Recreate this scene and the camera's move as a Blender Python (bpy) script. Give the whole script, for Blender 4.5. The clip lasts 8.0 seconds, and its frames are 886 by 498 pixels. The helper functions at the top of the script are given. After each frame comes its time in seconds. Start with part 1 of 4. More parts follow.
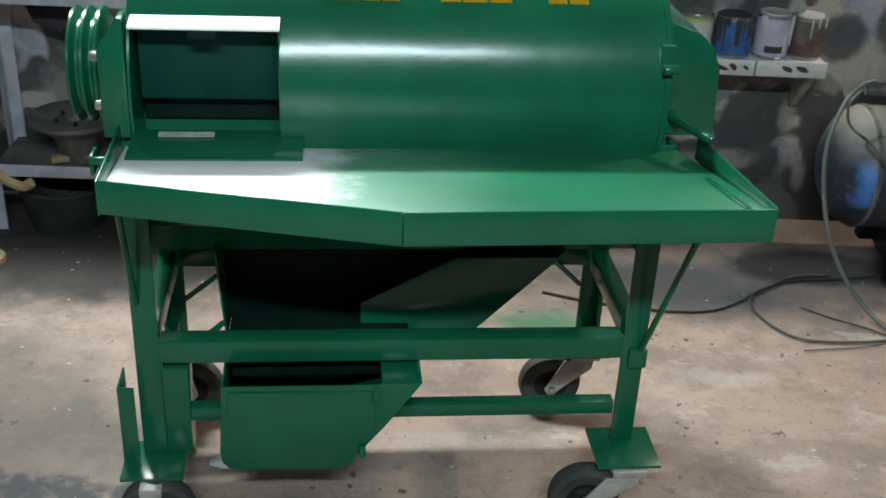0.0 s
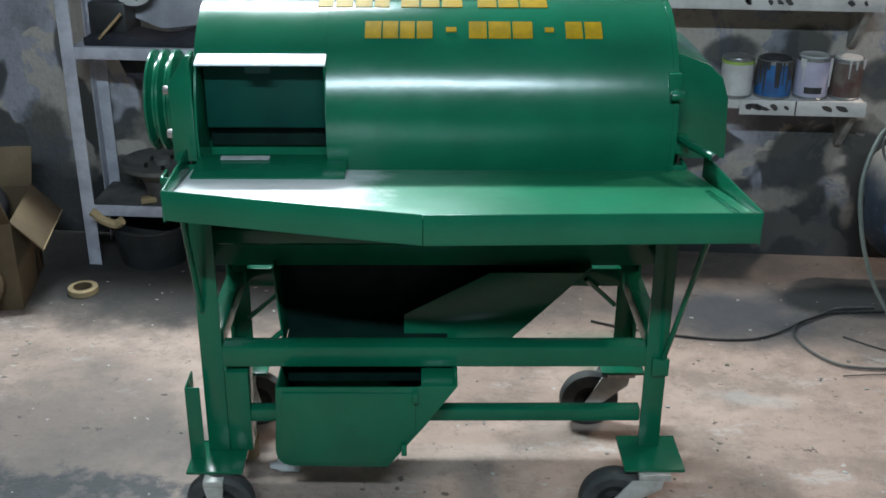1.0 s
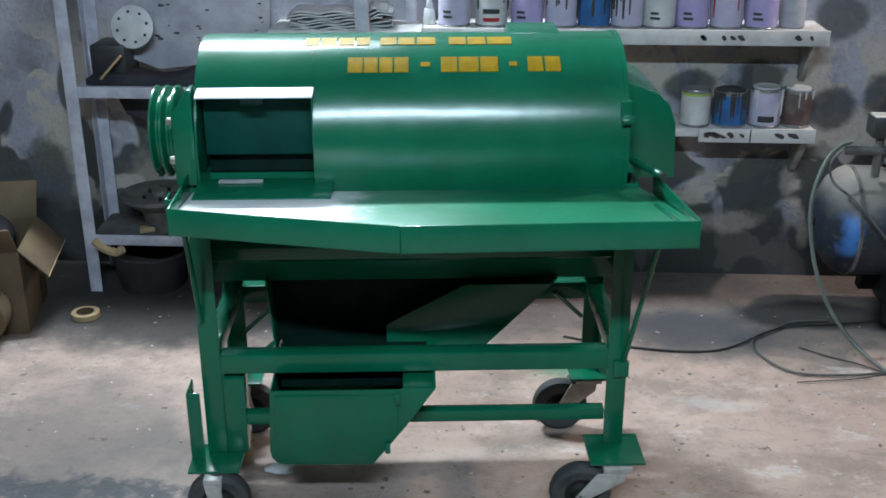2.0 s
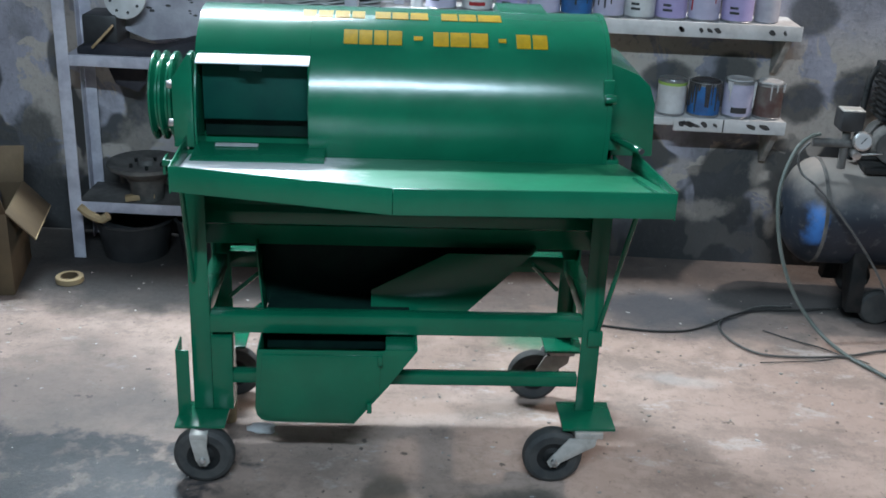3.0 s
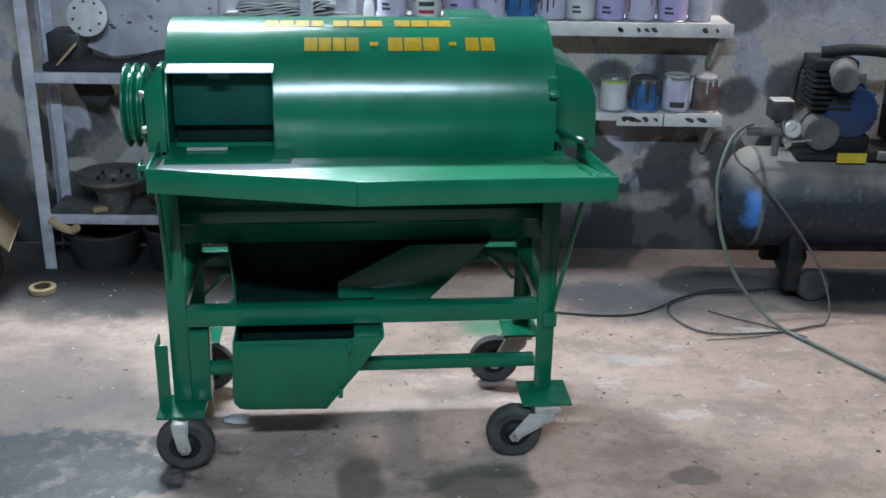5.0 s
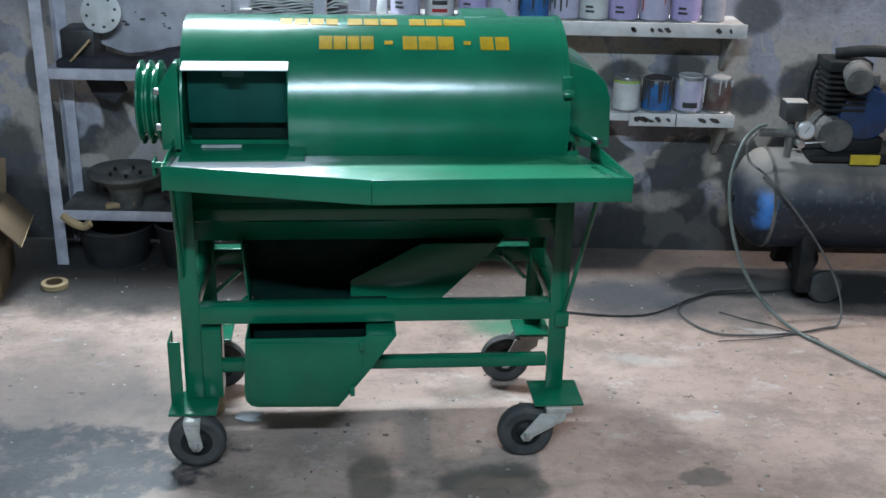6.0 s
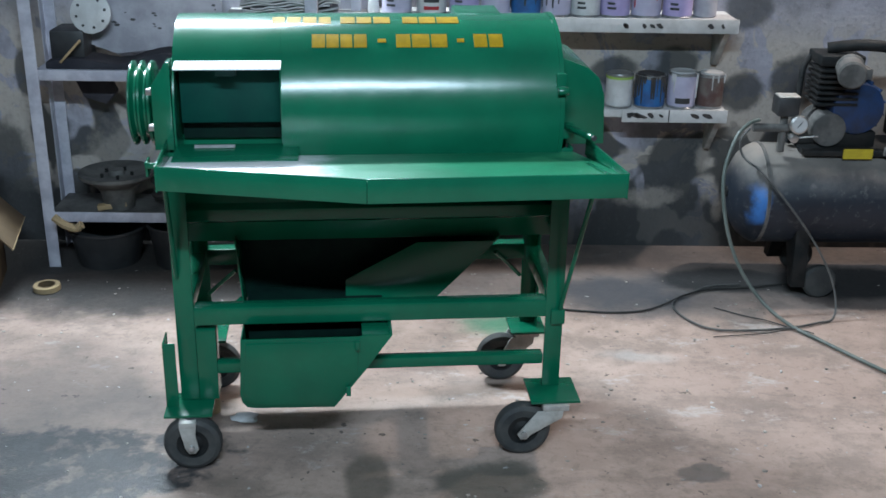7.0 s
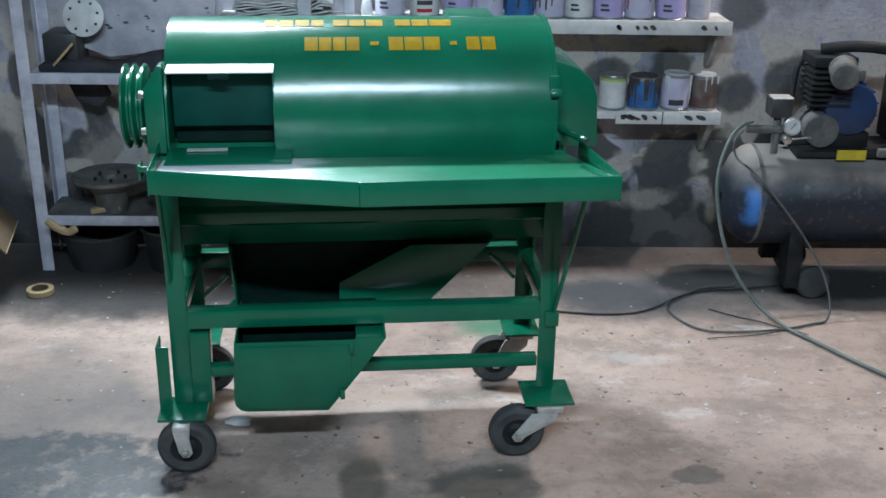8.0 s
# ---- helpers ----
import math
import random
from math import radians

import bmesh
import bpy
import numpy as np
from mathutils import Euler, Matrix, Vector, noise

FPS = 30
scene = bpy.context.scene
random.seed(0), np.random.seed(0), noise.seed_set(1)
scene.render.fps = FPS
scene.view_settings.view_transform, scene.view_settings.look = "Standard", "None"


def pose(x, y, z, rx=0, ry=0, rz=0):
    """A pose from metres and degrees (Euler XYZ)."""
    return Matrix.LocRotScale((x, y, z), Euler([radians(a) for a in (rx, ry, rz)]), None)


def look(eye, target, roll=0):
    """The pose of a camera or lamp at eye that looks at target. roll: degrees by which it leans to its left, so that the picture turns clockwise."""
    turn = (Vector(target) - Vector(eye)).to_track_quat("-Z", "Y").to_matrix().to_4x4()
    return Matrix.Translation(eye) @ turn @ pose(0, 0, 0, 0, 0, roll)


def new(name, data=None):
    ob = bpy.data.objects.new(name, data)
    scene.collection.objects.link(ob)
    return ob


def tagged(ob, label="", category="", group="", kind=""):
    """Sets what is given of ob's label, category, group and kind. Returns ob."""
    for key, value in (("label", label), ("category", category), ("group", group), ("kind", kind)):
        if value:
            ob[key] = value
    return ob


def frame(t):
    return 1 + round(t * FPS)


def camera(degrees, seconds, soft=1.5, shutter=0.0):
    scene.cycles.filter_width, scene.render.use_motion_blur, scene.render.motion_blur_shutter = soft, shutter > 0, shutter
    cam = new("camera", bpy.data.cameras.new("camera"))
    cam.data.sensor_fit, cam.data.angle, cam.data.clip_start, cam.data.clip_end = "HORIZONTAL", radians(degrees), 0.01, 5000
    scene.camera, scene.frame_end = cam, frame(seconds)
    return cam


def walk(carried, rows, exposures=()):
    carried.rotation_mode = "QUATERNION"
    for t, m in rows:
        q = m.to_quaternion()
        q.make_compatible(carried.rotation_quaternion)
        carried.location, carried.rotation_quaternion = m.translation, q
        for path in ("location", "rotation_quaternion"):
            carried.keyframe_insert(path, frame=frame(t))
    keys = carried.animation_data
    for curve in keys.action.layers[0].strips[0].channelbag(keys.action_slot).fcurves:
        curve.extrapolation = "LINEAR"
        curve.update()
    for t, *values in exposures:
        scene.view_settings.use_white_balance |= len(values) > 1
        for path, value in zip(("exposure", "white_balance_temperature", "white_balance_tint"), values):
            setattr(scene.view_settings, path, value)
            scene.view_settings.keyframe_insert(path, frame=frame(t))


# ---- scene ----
cam = camera(43.8, 8.0, soft=1.6, shutter=0.5)
PATH = [
    (0, (0.17, 1.385, 1.544), (0.23, 3.158, 0.621), 2.9),
    (0.5, (0.29, 1.285, 1.546), (0.209, 3.078, 0.665), 2.4),
    (1, (0.299, 1.155, 1.543), (0.179, 2.977, 0.727), 0.4),
    (1.5, (0.266, 1.028, 1.546), (0.161, 2.859, 0.748), 0.6),
    (2, (0.338, 0.925, 1.58), (0.237, 2.777, 0.832), -0.1),
    (2.2, (0.352, 0.924, 1.593), (0.254, 2.775, 0.843), 1.1),
    (3.3, (0.291, 0.754, 1.552), (0.263, 2.606, 0.797), 2.1),
    (3.5, (0.299, 0.729, 1.558), (0.28, 2.583, 0.809), 1.1),
    (4, (0.293, 0.663, 1.567), (0.325, 2.521, 0.826), -0.3),
    (4.5, (0.298, 0.621, 1.581), (0.367, 2.479, 0.843), 0.3),
    (5, (0.294, 0.625, 1.578), (0.332, 2.485, 0.844), 1.1),
    (6.5, (0.274, 0.626, 1.58), (0.298, 2.484, 0.841), 1.4),
    (7, (0.27, 0.635, 1.576), (0.311, 2.493, 0.836), 1.0),
    (7.5, (0.27, 0.638, 1.575), (0.326, 2.496, 0.838), 1.1),
    (8, (0.275, 0.638, 1.578), (0.324, 2.496, 0.841), 0.9),
]
walk(cam, [(t, look(eye, target, roll)) for t, eye, target, roll in PATH],
     exposures=[(0.0, -0.3, 7800, 9), (0.5, -0.25, 7300, 10), (1.5, -0.2, 7050, 11), (2.0, -0.12, 6800, 12), (3.5, 0.0, 6750, 13), (8.0, 0.0, 6700, 12)])

# ---------------------------------------------------------------- world and lamps
world = bpy.data.worlds.new("world")
scene.world = world
world.use_nodes = True
world.node_tree.nodes["Background"].inputs[0].default_value = (0.55, 0.62, 0.75, 1)
world.node_tree.nodes["Background"].inputs[1].default_value = 0.15


def area_lamp(name, m, sx, sy, watts, colour):
    data = bpy.data.lights.new(name, "AREA")
    data.shape, data.size, data.size_y, data.energy, data.color = "RECTANGLE", sx, sy, watts, colour
    ob = new(name, data)
    ob.matrix_world = m
    return ob


COOL = (0.70, 0.88, 1.0)
# a tube on the back wall, a tube under the ceiling over the camera, a bulb on the wall over the compressor
area_lamp("wall_tube", look((-0.57, 4.58, 2.48), (-0.20, 3.0, 0.4)), 0.90, 0.09, 172, COOL)
area_lamp("ceiling_tube", look((0.28, 0.25, 2.98), (0.40, 2.4, 0.45)), 1.5, 0.06, 156, (0.58, 0.81, 1.0))
bulb = bpy.data.lights.new("bulb", "POINT")
bulb.energy, bulb.shadow_soft_size, bulb.color = 108, 0.06, (1.0, 0.95, 0.90)
new("bulb", bulb).location = (2.25, 4.48, 2.35)

# ---------------------------------------------------------------- materials
class Net:
    """A material's node tree with short calls."""

    def __init__(self, name):
        self.mat = bpy.data.materials.new(name)
        self.mat.use_nodes = True
        self.t = self.mat.node_tree
        self.b = self.t.nodes["Principled BSDF"]
        self.pos = None

    def node(self, kind, **values):
        n = self.t.nodes.new(kind)
        for key, value in values.items():
            n.inputs[key].default_value = value
        return n

    def link(self, a, b):
        self.t.links.new(a, b)

    def coords(self):
        if self.pos is None:
            self.pos = self.t.nodes.new("ShaderNodeTexCoord").outputs["Object"]
        return self.pos

    def noise(self, scale, detail=4.0, rough=0.55, offset=0.0, stretch=(1, 1, 1), distort=0.0):
        m = self.t.nodes.new("ShaderNodeMapping")
        m.inputs["Location"].default_value = (offset, offset * 1.7, offset * 0.6)
        m.inputs["Scale"].default_value = stretch
        self.link(self.coords(), m.inputs["Vector"])
        n = self.node("ShaderNodeTexNoise", Scale=scale, Detail=detail, Roughness=rough, Distortion=distort)
        self.link(m.outputs[0], n.inputs["Vector"])
        return n.outputs["Fac"]

    def span(self, value, lo, hi, a=0.0, b=1.0):
        n = self.t.nodes.new("ShaderNodeMapRange")
        n.interpolation_type = "SMOOTHSTEP"
        for key, v in (("From Min", lo), ("From Max", hi), ("To Min", a), ("To Max", b)):
            n.inputs[key].default_value = v
        self.link(value, n.inputs["Value"])
        return n.outputs[0]

    def calc(self, op, a, b):
        n = self.t.nodes.new("ShaderNodeMath")
        n.operation = op
        n.use_clamp = False
        for i, v in enumerate((a, b)):
            if isinstance(v, (int, float)):
                n.inputs[i].default_value = v
            else:
                self.link(v, n.inputs[i])
        return n.outputs[0]

    def mix(self, fac, a, b):
        n = self.t.nodes.new("ShaderNodeMix")
        n.data_type = "RGBA"
        for key, v in ((0, fac), (6, a), (7, b)):
            if isinstance(v, (int, float)):
                n.inputs[key].default_value = v
            elif isinstance(v, tuple):
                n.inputs[key].default_value = (*v, 1)
            else:
                self.link(v, n.inputs[key])
        return n.outputs[2]

    def part_of(self, axis):
        n = self.t.nodes.new("ShaderNodeSeparateXYZ")
        self.link(self.coords(), n.inputs[0])
        return n.outputs[axis]

    def spot(self, x, y, rx, ry, ragged=0.5, scale=9.0, soft=0.5, offset=0.0, upright=False):
        """A ragged patch on the floor, or upright on the back wall: 1 in its middle, 0 outside."""
        m = self.t.nodes.new("ShaderNodeMapping")
        m.inputs["Location"].default_value = (-x / rx, 0, -y / ry) if upright else (-x / rx, -y / ry, 0)
        m.inputs["Scale"].default_value = (1 / rx, 0, 1 / ry) if upright else (1 / rx, 1 / ry, 0)
        self.link(self.coords(), m.inputs["Vector"])
        n = self.t.nodes.new("ShaderNodeVectorMath")
        n.operation = "LENGTH"
        self.link(m.outputs[0], n.inputs[0])
        wob = self.calc("MULTIPLY", self.calc("SUBTRACT", self.noise(scale, 5, 0.6, offset), 0.5), 2.6 * ragged)
        return self.span(self.calc("ADD", n.outputs["Value"], wob), 1.0 - soft, 1.0, 1.0, 0.0)

    def bump(self, height, strength, distance=0.01):
        n = self.node("ShaderNodeBump", Strength=strength, Distance=distance)
        self.link(height, n.inputs["Height"])
        self.link(n.outputs[0], self.b.inputs["Normal"])

    def finish(self, colour=None, rough=None, metal=0.0, coat=0.0):
        for key, v in (("Base Color", colour), ("Roughness", rough)):
            if v is None:
                continue
            if isinstance(v, tuple):
                self.b.inputs[key].default_value = (*v, 1)
            elif isinstance(v, (int, float)):
                self.b.inputs[key].default_value = v
            else:
                self.link(v, self.b.inputs[key])
        self.b.inputs["Metallic"].default_value = metal
        self.b.inputs["Coat Weight"].default_value = coat
        self.b.inputs["Coat Roughness"].default_value = 0.12
        return self.mat


def surface(name, light, dark, rough=0.5, metal=0.0, scale=12.0, grain=120.0, relief=0.08, coat=0.0, stretch=(1, 1, 1), spread=0.12):
    """A worn surface: patches between two colours, fine grain, uneven gloss."""
    n = Net(name)
    patch = n.span(n.noise(scale, 6, 0.6, 1.3, stretch), 0.32, 0.68)
    fine = n.noise(grain, 3, 0.6, 4.1, stretch)
    colour = n.mix(patch, light, dark)
    colour = n.mix(n.span(fine, 0.55, 0.75, 0.0, 0.35), colour, dark)
    gloss = n.calc("ADD", n.calc("MULTIPLY", n.calc("SUBTRACT", n.noise(scale * 2.3, 4, 0.6, 7.7, stretch), 0.5), spread * 2), rough)
    n.bump(n.calc("ADD", fine, n.calc("MULTIPLY", patch, 0.4)), relief, 0.004)
    return n.finish(colour, gloss, metal, coat)


def green_paint():
    n = Net("green_enamel")
    patch = n.span(n.noise(5, 5, 0.6, 2.0), 0.3, 0.7)
    fine = n.noise(90, 3, 0.6, 5.0)
    colour = n.mix(patch, (0.0003, 0.118, 0.060), (0.0003, 0.090, 0.046))
    chips = n.span(n.noise(38, 6, 0.7, 9.0), 0.70, 0.74)
    colour = n.mix(n.calc("MULTIPLY", chips, 0.5), colour, (0.00792, 0.0495, 0.0264))
    gloss = n.calc("ADD", n.calc("MULTIPLY", n.calc("SUBTRACT", n.noise(14, 5, 0.6, 3.0), 0.5), 0.12), 0.23)
    n.bump(n.calc("ADD", n.calc("MULTIPLY", fine, 0.10), n.noise(7, 2, 0.5, 6.0)), 0.10, 0.012)
    n.b.inputs["Specular IOR Level"].default_value = 0.5
    return n.finish(colour, gloss)


def concrete_floor():
    n = Net("stained_concrete")
    big = n.span(n.noise(1.7, 7, 0.62, 0.3), 0.36, 0.66)
    mid = n.span(n.noise(4.5, 10, 0.70, 2.2, (0.9, 1.1, 1.0)), 0.44, 0.64)
    fine = n.noise(70, 5, 0.7, 3.3)
    colour = n.mix(big, (0.426, 0.309, 0.258), (0.325, 0.23, 0.191))
    colour = n.mix(n.calc("MULTIPLY", mid, 0.55), colour, (0.135, 0.107, 0.0926))
    colour = n.mix(n.span(fine, 0.54, 0.76, 0.0, 0.45), colour, (0.107, 0.087, 0.0729))
    pits = n.span(n.noise(21, 7, 0.72, 4.7, distort=0.5), 0.53, 0.66)
    colour = n.mix(n.calc("MULTIPLY", pits, 0.32), colour, (0.112, 0.0926, 0.0785))
    scrape = n.span(n.noise(16, 5, 0.6, 9.9, (0.35, 1.6, 1.0), 0.2), 0.60, 0.70)
    colour = n.mix(n.calc("MULTIPLY", scrape, 0.22), colour, (0.135, 0.112, 0.101))
    pale = n.span(n.noise(8, 9, 0.76, 8.8, (0.7, 1.3, 1.0)), 0.56, 0.66)
    colour = n.mix(n.calc("MULTIPLY", pale, 0.6), colour, (0.449, 0.393, 0.365))
    # left lighter where people walk, darker along the wall
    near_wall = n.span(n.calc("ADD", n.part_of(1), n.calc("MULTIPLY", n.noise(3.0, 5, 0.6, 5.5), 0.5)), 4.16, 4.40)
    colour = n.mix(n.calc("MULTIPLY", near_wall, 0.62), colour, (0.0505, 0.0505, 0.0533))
    wet = n.spot(-0.72, 3.05, 0.54, 0.24, 0.62, 7.5, 0.25, 1.0)
    # a broad darker tone on the floor left of the machine
    left_tone = n.spot(-0.80, 3.36, 0.66, 0.56, 0.5, 4.5, 0.8, 10.0)
    oil = n.spot(1.005, 3.045, 0.082, 0.050, 0.42, 17.0, 0.30, 2.0)
    # next two: darkness cast by outlet box and front wheel, painted into the floor
    outlet_shade = n.spot(0.145, 3.00, 0.070, 0.16, 0.30, 9.0, 0.35, 3.0)
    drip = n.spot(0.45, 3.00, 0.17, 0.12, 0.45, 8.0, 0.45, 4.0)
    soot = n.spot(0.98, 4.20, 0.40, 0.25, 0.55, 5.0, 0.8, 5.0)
    # the compressor's shadow on the floor, painted dark
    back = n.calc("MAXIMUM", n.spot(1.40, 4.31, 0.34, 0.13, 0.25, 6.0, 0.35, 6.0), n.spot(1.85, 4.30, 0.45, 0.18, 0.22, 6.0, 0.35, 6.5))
    # shade under the rack, painted near black
    murk = n.spot(-0.72, 4.50, 1.0, 0.66, 0.25, 4.0, 0.35, 8.0)
    spray = n.spot(0.53, 3.93, 0.20, 0.15, 0.45, 6.0, 0.9, 7.0)
    scuff = n.spot(0.95, 3.70, 0.16, 0.05, 0.6, 10.0, 0.8, 9.0)
    front = n.span(n.noise(7.0, 9, 0.74, 6.6, (0.7, 1.2, 1.0)), 0.46, 0.58)
    front = n.calc("MULTIPLY", front, n.span(n.part_of(1), 3.32, 3.00))
    colour = n.mix(n.calc("MULTIPLY", front, 0.20), colour, (0.0729, 0.0589, 0.0421))
    wet = n.calc("MULTIPLY", wet, n.span(n.noise(17, 6, 0.7, 11.0), 0.36, 0.50, 0.55, 1.0))
    for mask, amount, tone in ((left_tone, 0.72, (0.0954, 0.0813, 0.0757)), (soot, 0.85, (0.0477, 0.0533, 0.0645)), (back, 0.92, (0.0196, 0.0196, 0.0208)), (murk, 0.90, (0.0168, 0.0157, 0.0157)),
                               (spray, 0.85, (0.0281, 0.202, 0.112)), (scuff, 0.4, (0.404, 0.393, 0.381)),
                               (wet, 0.90, (0.0224, 0.0269, 0.0314)), (oil, 0.72, (0.0673, 0.0628, 0.0589)), (outlet_shade, 0.60, (0.0617, 0.0561, 0.0421)),
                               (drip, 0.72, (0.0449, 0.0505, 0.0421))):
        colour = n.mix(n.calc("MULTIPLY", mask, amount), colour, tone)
    specks = n.span(n.noise(26, 4, 0.6, 12.0), 0.665, 0.70)
    colour = n.mix(n.calc("MULTIPLY", specks, 0.8), colour, (0.0561, 0.0449, 0.0393))
    flakes = n.span(n.noise(31, 4, 0.6, 15.0), 0.685, 0.71)
    colour = n.mix(n.calc("MULTIPLY", flakes, 0.8), colour, (0.438, 0.426, 0.415))
    damp = n.calc("MAXIMUM", n.calc("MAXIMUM", wet, outlet_shade), n.calc("MAXIMUM", oil, drip))
    gloss = n.calc("SUBTRACT", n.calc("ADD", 0.62, n.calc("MULTIPLY", fine, 0.3)), n.calc("MULTIPLY", damp, 0.12))
    # the front of the floor is still damp from washing
    moist = n.calc("MULTIPLY", n.span(n.calc("ADD", n.part_of(1), n.calc("MULTIPLY", n.noise(6, 5, 0.6, 14.0), 0.3)), 3.34, 3.14), 0.28)
    gloss = n.calc("SUBTRACT", gloss, moist)
    n.bump(n.calc("ADD", n.calc("MULTIPLY", fine, 0.5), n.noise(9, 6, 0.65, 1.1)), 0.35, 0.012)
    return n.finish(colour, gloss)


def stained_wall():
    n = Net("mouldy_plaster")
    big = n.span(n.noise(2.4, 6, 0.62, 0.9), 0.35, 0.66)
    colour = n.mix(big, (0.377, 0.362, 0.415), (0.249, 0.241, 0.283))
    smudge = n.span(n.noise(3.4, 5, 0.6, 3.9, (1.0, 1.0, 0.6)), 0.46, 0.66)
    colour = n.mix(n.calc("MULTIPLY", smudge, 0.75), colour, (0.113, 0.109, 0.117))
    streak = n.span(n.noise(12, 6, 0.7, 13.0, (1.0, 1.0, 0.4)), 0.52, 0.72)
    colour = n.mix(n.calc("MULTIPLY", streak, 0.5), colour, (0.151, 0.143, 0.143))
    height = n.part_of(2)
    low = n.span(height, 0.98, 0.74)
    # plaster gone on the lower courses: tan mortar under black tar daubs
    tan = n.span(n.noise(6.5, 5, 0.62, 21.0, distort=0.6), 0.46, 0.50)
    colour = n.mix(n.calc("MULTIPLY", n.calc("MULTIPLY", tan, low), 0.85), colour, (0.407, 0.351, 0.302))
    blobs = n.noise(5.0, 2.5, 0.5, 17.4, (1.0, 1.0, 0.8), 0.35)
    limit = n.span(height, 0.30, 0.72, 0.10, -0.12)
    daub = n.span(n.calc("ADD", blobs, limit), 0.53, 0.575)
    for x, z, rx, rz, k in ((1.465, 0.62, 0.090, 0.095, 1), (1.66, 0.665, 0.105, 0.12, 2), (1.22, 0.715, 0.095, 0.085, 3), (0.97, 0.69, 0.10, 0.06, 4), (1.20, 0.35, 0.075, 0.115, 5),
                            (1.42, 0.335, 0.045, 0.10, 6), (1.43, 0.46, 0.06, 0.035, 7), (0.70, 0.45, 0.16, 0.15, 8), (-1.30, 0.30, 0.12, 0.20, 9), (1.45, 0.93, 0.10, 0.09, 10), (-1.19, 0.66, 0.035, 0.10, 11)):
        daub = n.calc("MAXIMUM", daub, n.calc("MULTIPLY", n.spot(x, z, rx * 1.05, rz * 1.05, 0.34, 8.0, 0.35, k * 1.7, True), 0.8 if z > 0.8 else 0.92))
    colour = n.mix(n.calc("MULTIPLY", daub, 0.90), colour, (0.0339, 0.0355, 0.0355))
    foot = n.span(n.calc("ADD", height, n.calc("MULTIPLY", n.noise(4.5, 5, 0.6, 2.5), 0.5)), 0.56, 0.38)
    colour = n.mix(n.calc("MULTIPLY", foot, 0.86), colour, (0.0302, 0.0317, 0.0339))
    for x, z, rx, rz, k in ((1.075, 0.365, 0.075, 0.055, 1), (1.345, 0.365, 0.040, 0.080, 2), (1.16, 0.20, 0.15, 0.06, 3), (1.16, 0.63, 0.10, 0.035, 4), (1.47, 0.49, 0.07, 0.05, 5), (-0.84, 0.36, 0.22, 0.13, 6), (1.42, 0.155, 0.03, 0.06, 7)):
        colour = n.mix(n.calc("MULTIPLY", n.spot(x, z, rx, rz, 0.6, 12.0, 0.6, 3.0 + k * 1.3, True), 0.55), colour, (0.377, 0.324, 0.283))
    fine = n.noise(55, 6, 0.7, 5.0)
    colour = n.mix(n.span(fine, 0.50, 0.78, 0.0, 0.5), colour, (0.0754, 0.0717, 0.0754))
    n.bump(n.calc("ADD", n.calc("MULTIPLY", fine, 0.4), n.noise(9, 6, 0.7, 6.0)), 0.5, 0.010)
    return n.finish(colour, 0.85)


def worn_glare_paint():
    """The green enamel, rubbed to zinc where the crop is fed in, with glare painted into the white."""
    n = Net("rubbed_glare_enamel")
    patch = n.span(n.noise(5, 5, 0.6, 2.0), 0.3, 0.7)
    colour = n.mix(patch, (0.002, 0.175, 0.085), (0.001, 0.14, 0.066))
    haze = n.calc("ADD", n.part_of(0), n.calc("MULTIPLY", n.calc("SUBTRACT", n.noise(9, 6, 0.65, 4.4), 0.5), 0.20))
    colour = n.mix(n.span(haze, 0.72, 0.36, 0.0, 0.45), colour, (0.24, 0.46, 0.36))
    # the near-white end holds wear and lamp glare in one colour
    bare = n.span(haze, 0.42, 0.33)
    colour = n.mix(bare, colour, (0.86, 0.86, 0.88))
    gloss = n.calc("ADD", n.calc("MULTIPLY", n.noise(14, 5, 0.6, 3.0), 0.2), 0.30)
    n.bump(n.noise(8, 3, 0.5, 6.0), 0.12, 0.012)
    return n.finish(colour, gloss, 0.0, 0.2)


def dusty_tank():
    """Blue enamel under a coat of brown dust that lies thickest on top."""
    n = Net("dusty_blue_tank")
    dust = n.span(n.calc("ADD", n.part_of(2), n.calc("MULTIPLY", n.noise(7, 6, 0.65, 2.0), 0.16)), 0.45, 0.61)
    colour = n.mix(n.span(n.noise(6, 5, 0.6, 9.0), 0.4, 0.65), (0.00595, 0.0102, 0.0187), (0.01105, 0.017, 0.0272))
    # a soft blue glare painted on the tank's left end cap
    high = n.calc("ABSOLUTE", n.calc("SUBTRACT", n.part_of(2), 0.345), 0.0)
    rub = n.calc("MULTIPLY", n.calc("SUBTRACT", n.noise(11, 5, 0.65, 5.2), 0.5), 0.09)
    along = n.calc("ADD", n.part_of(0), rub)
    blue_glare = n.calc("MULTIPLY", n.calc("MULTIPLY", n.span(along, 0.100, 0.068), n.span(along, 0.015, 0.055)), n.span(n.calc("ADD", high, rub), 0.085, 0.035))
    blue_glare = n.calc("MULTIPLY", blue_glare, n.span(n.part_of(1), -0.10, -0.13))
    colour = n.mix(blue_glare, colour, (0.0255, 0.136, 0.391))
    colour = n.mix(n.calc("MULTIPLY", dust, 0.9), colour, (0.225, 0.195, 0.172))
    spots = n.span(n.noise(40, 4, 0.6, 3.0), 0.55, 0.72)
    colour = n.mix(n.calc("MULTIPLY", spots, 0.4), colour, (0.136, 0.1275, 0.1232))
    n.bump(n.noise(60, 4, 0.6, 4.0), 0.1, 0.004)
    return n.finish(colour, n.calc("ADD", n.calc("MULTIPLY", dust, 0.3), 0.5))


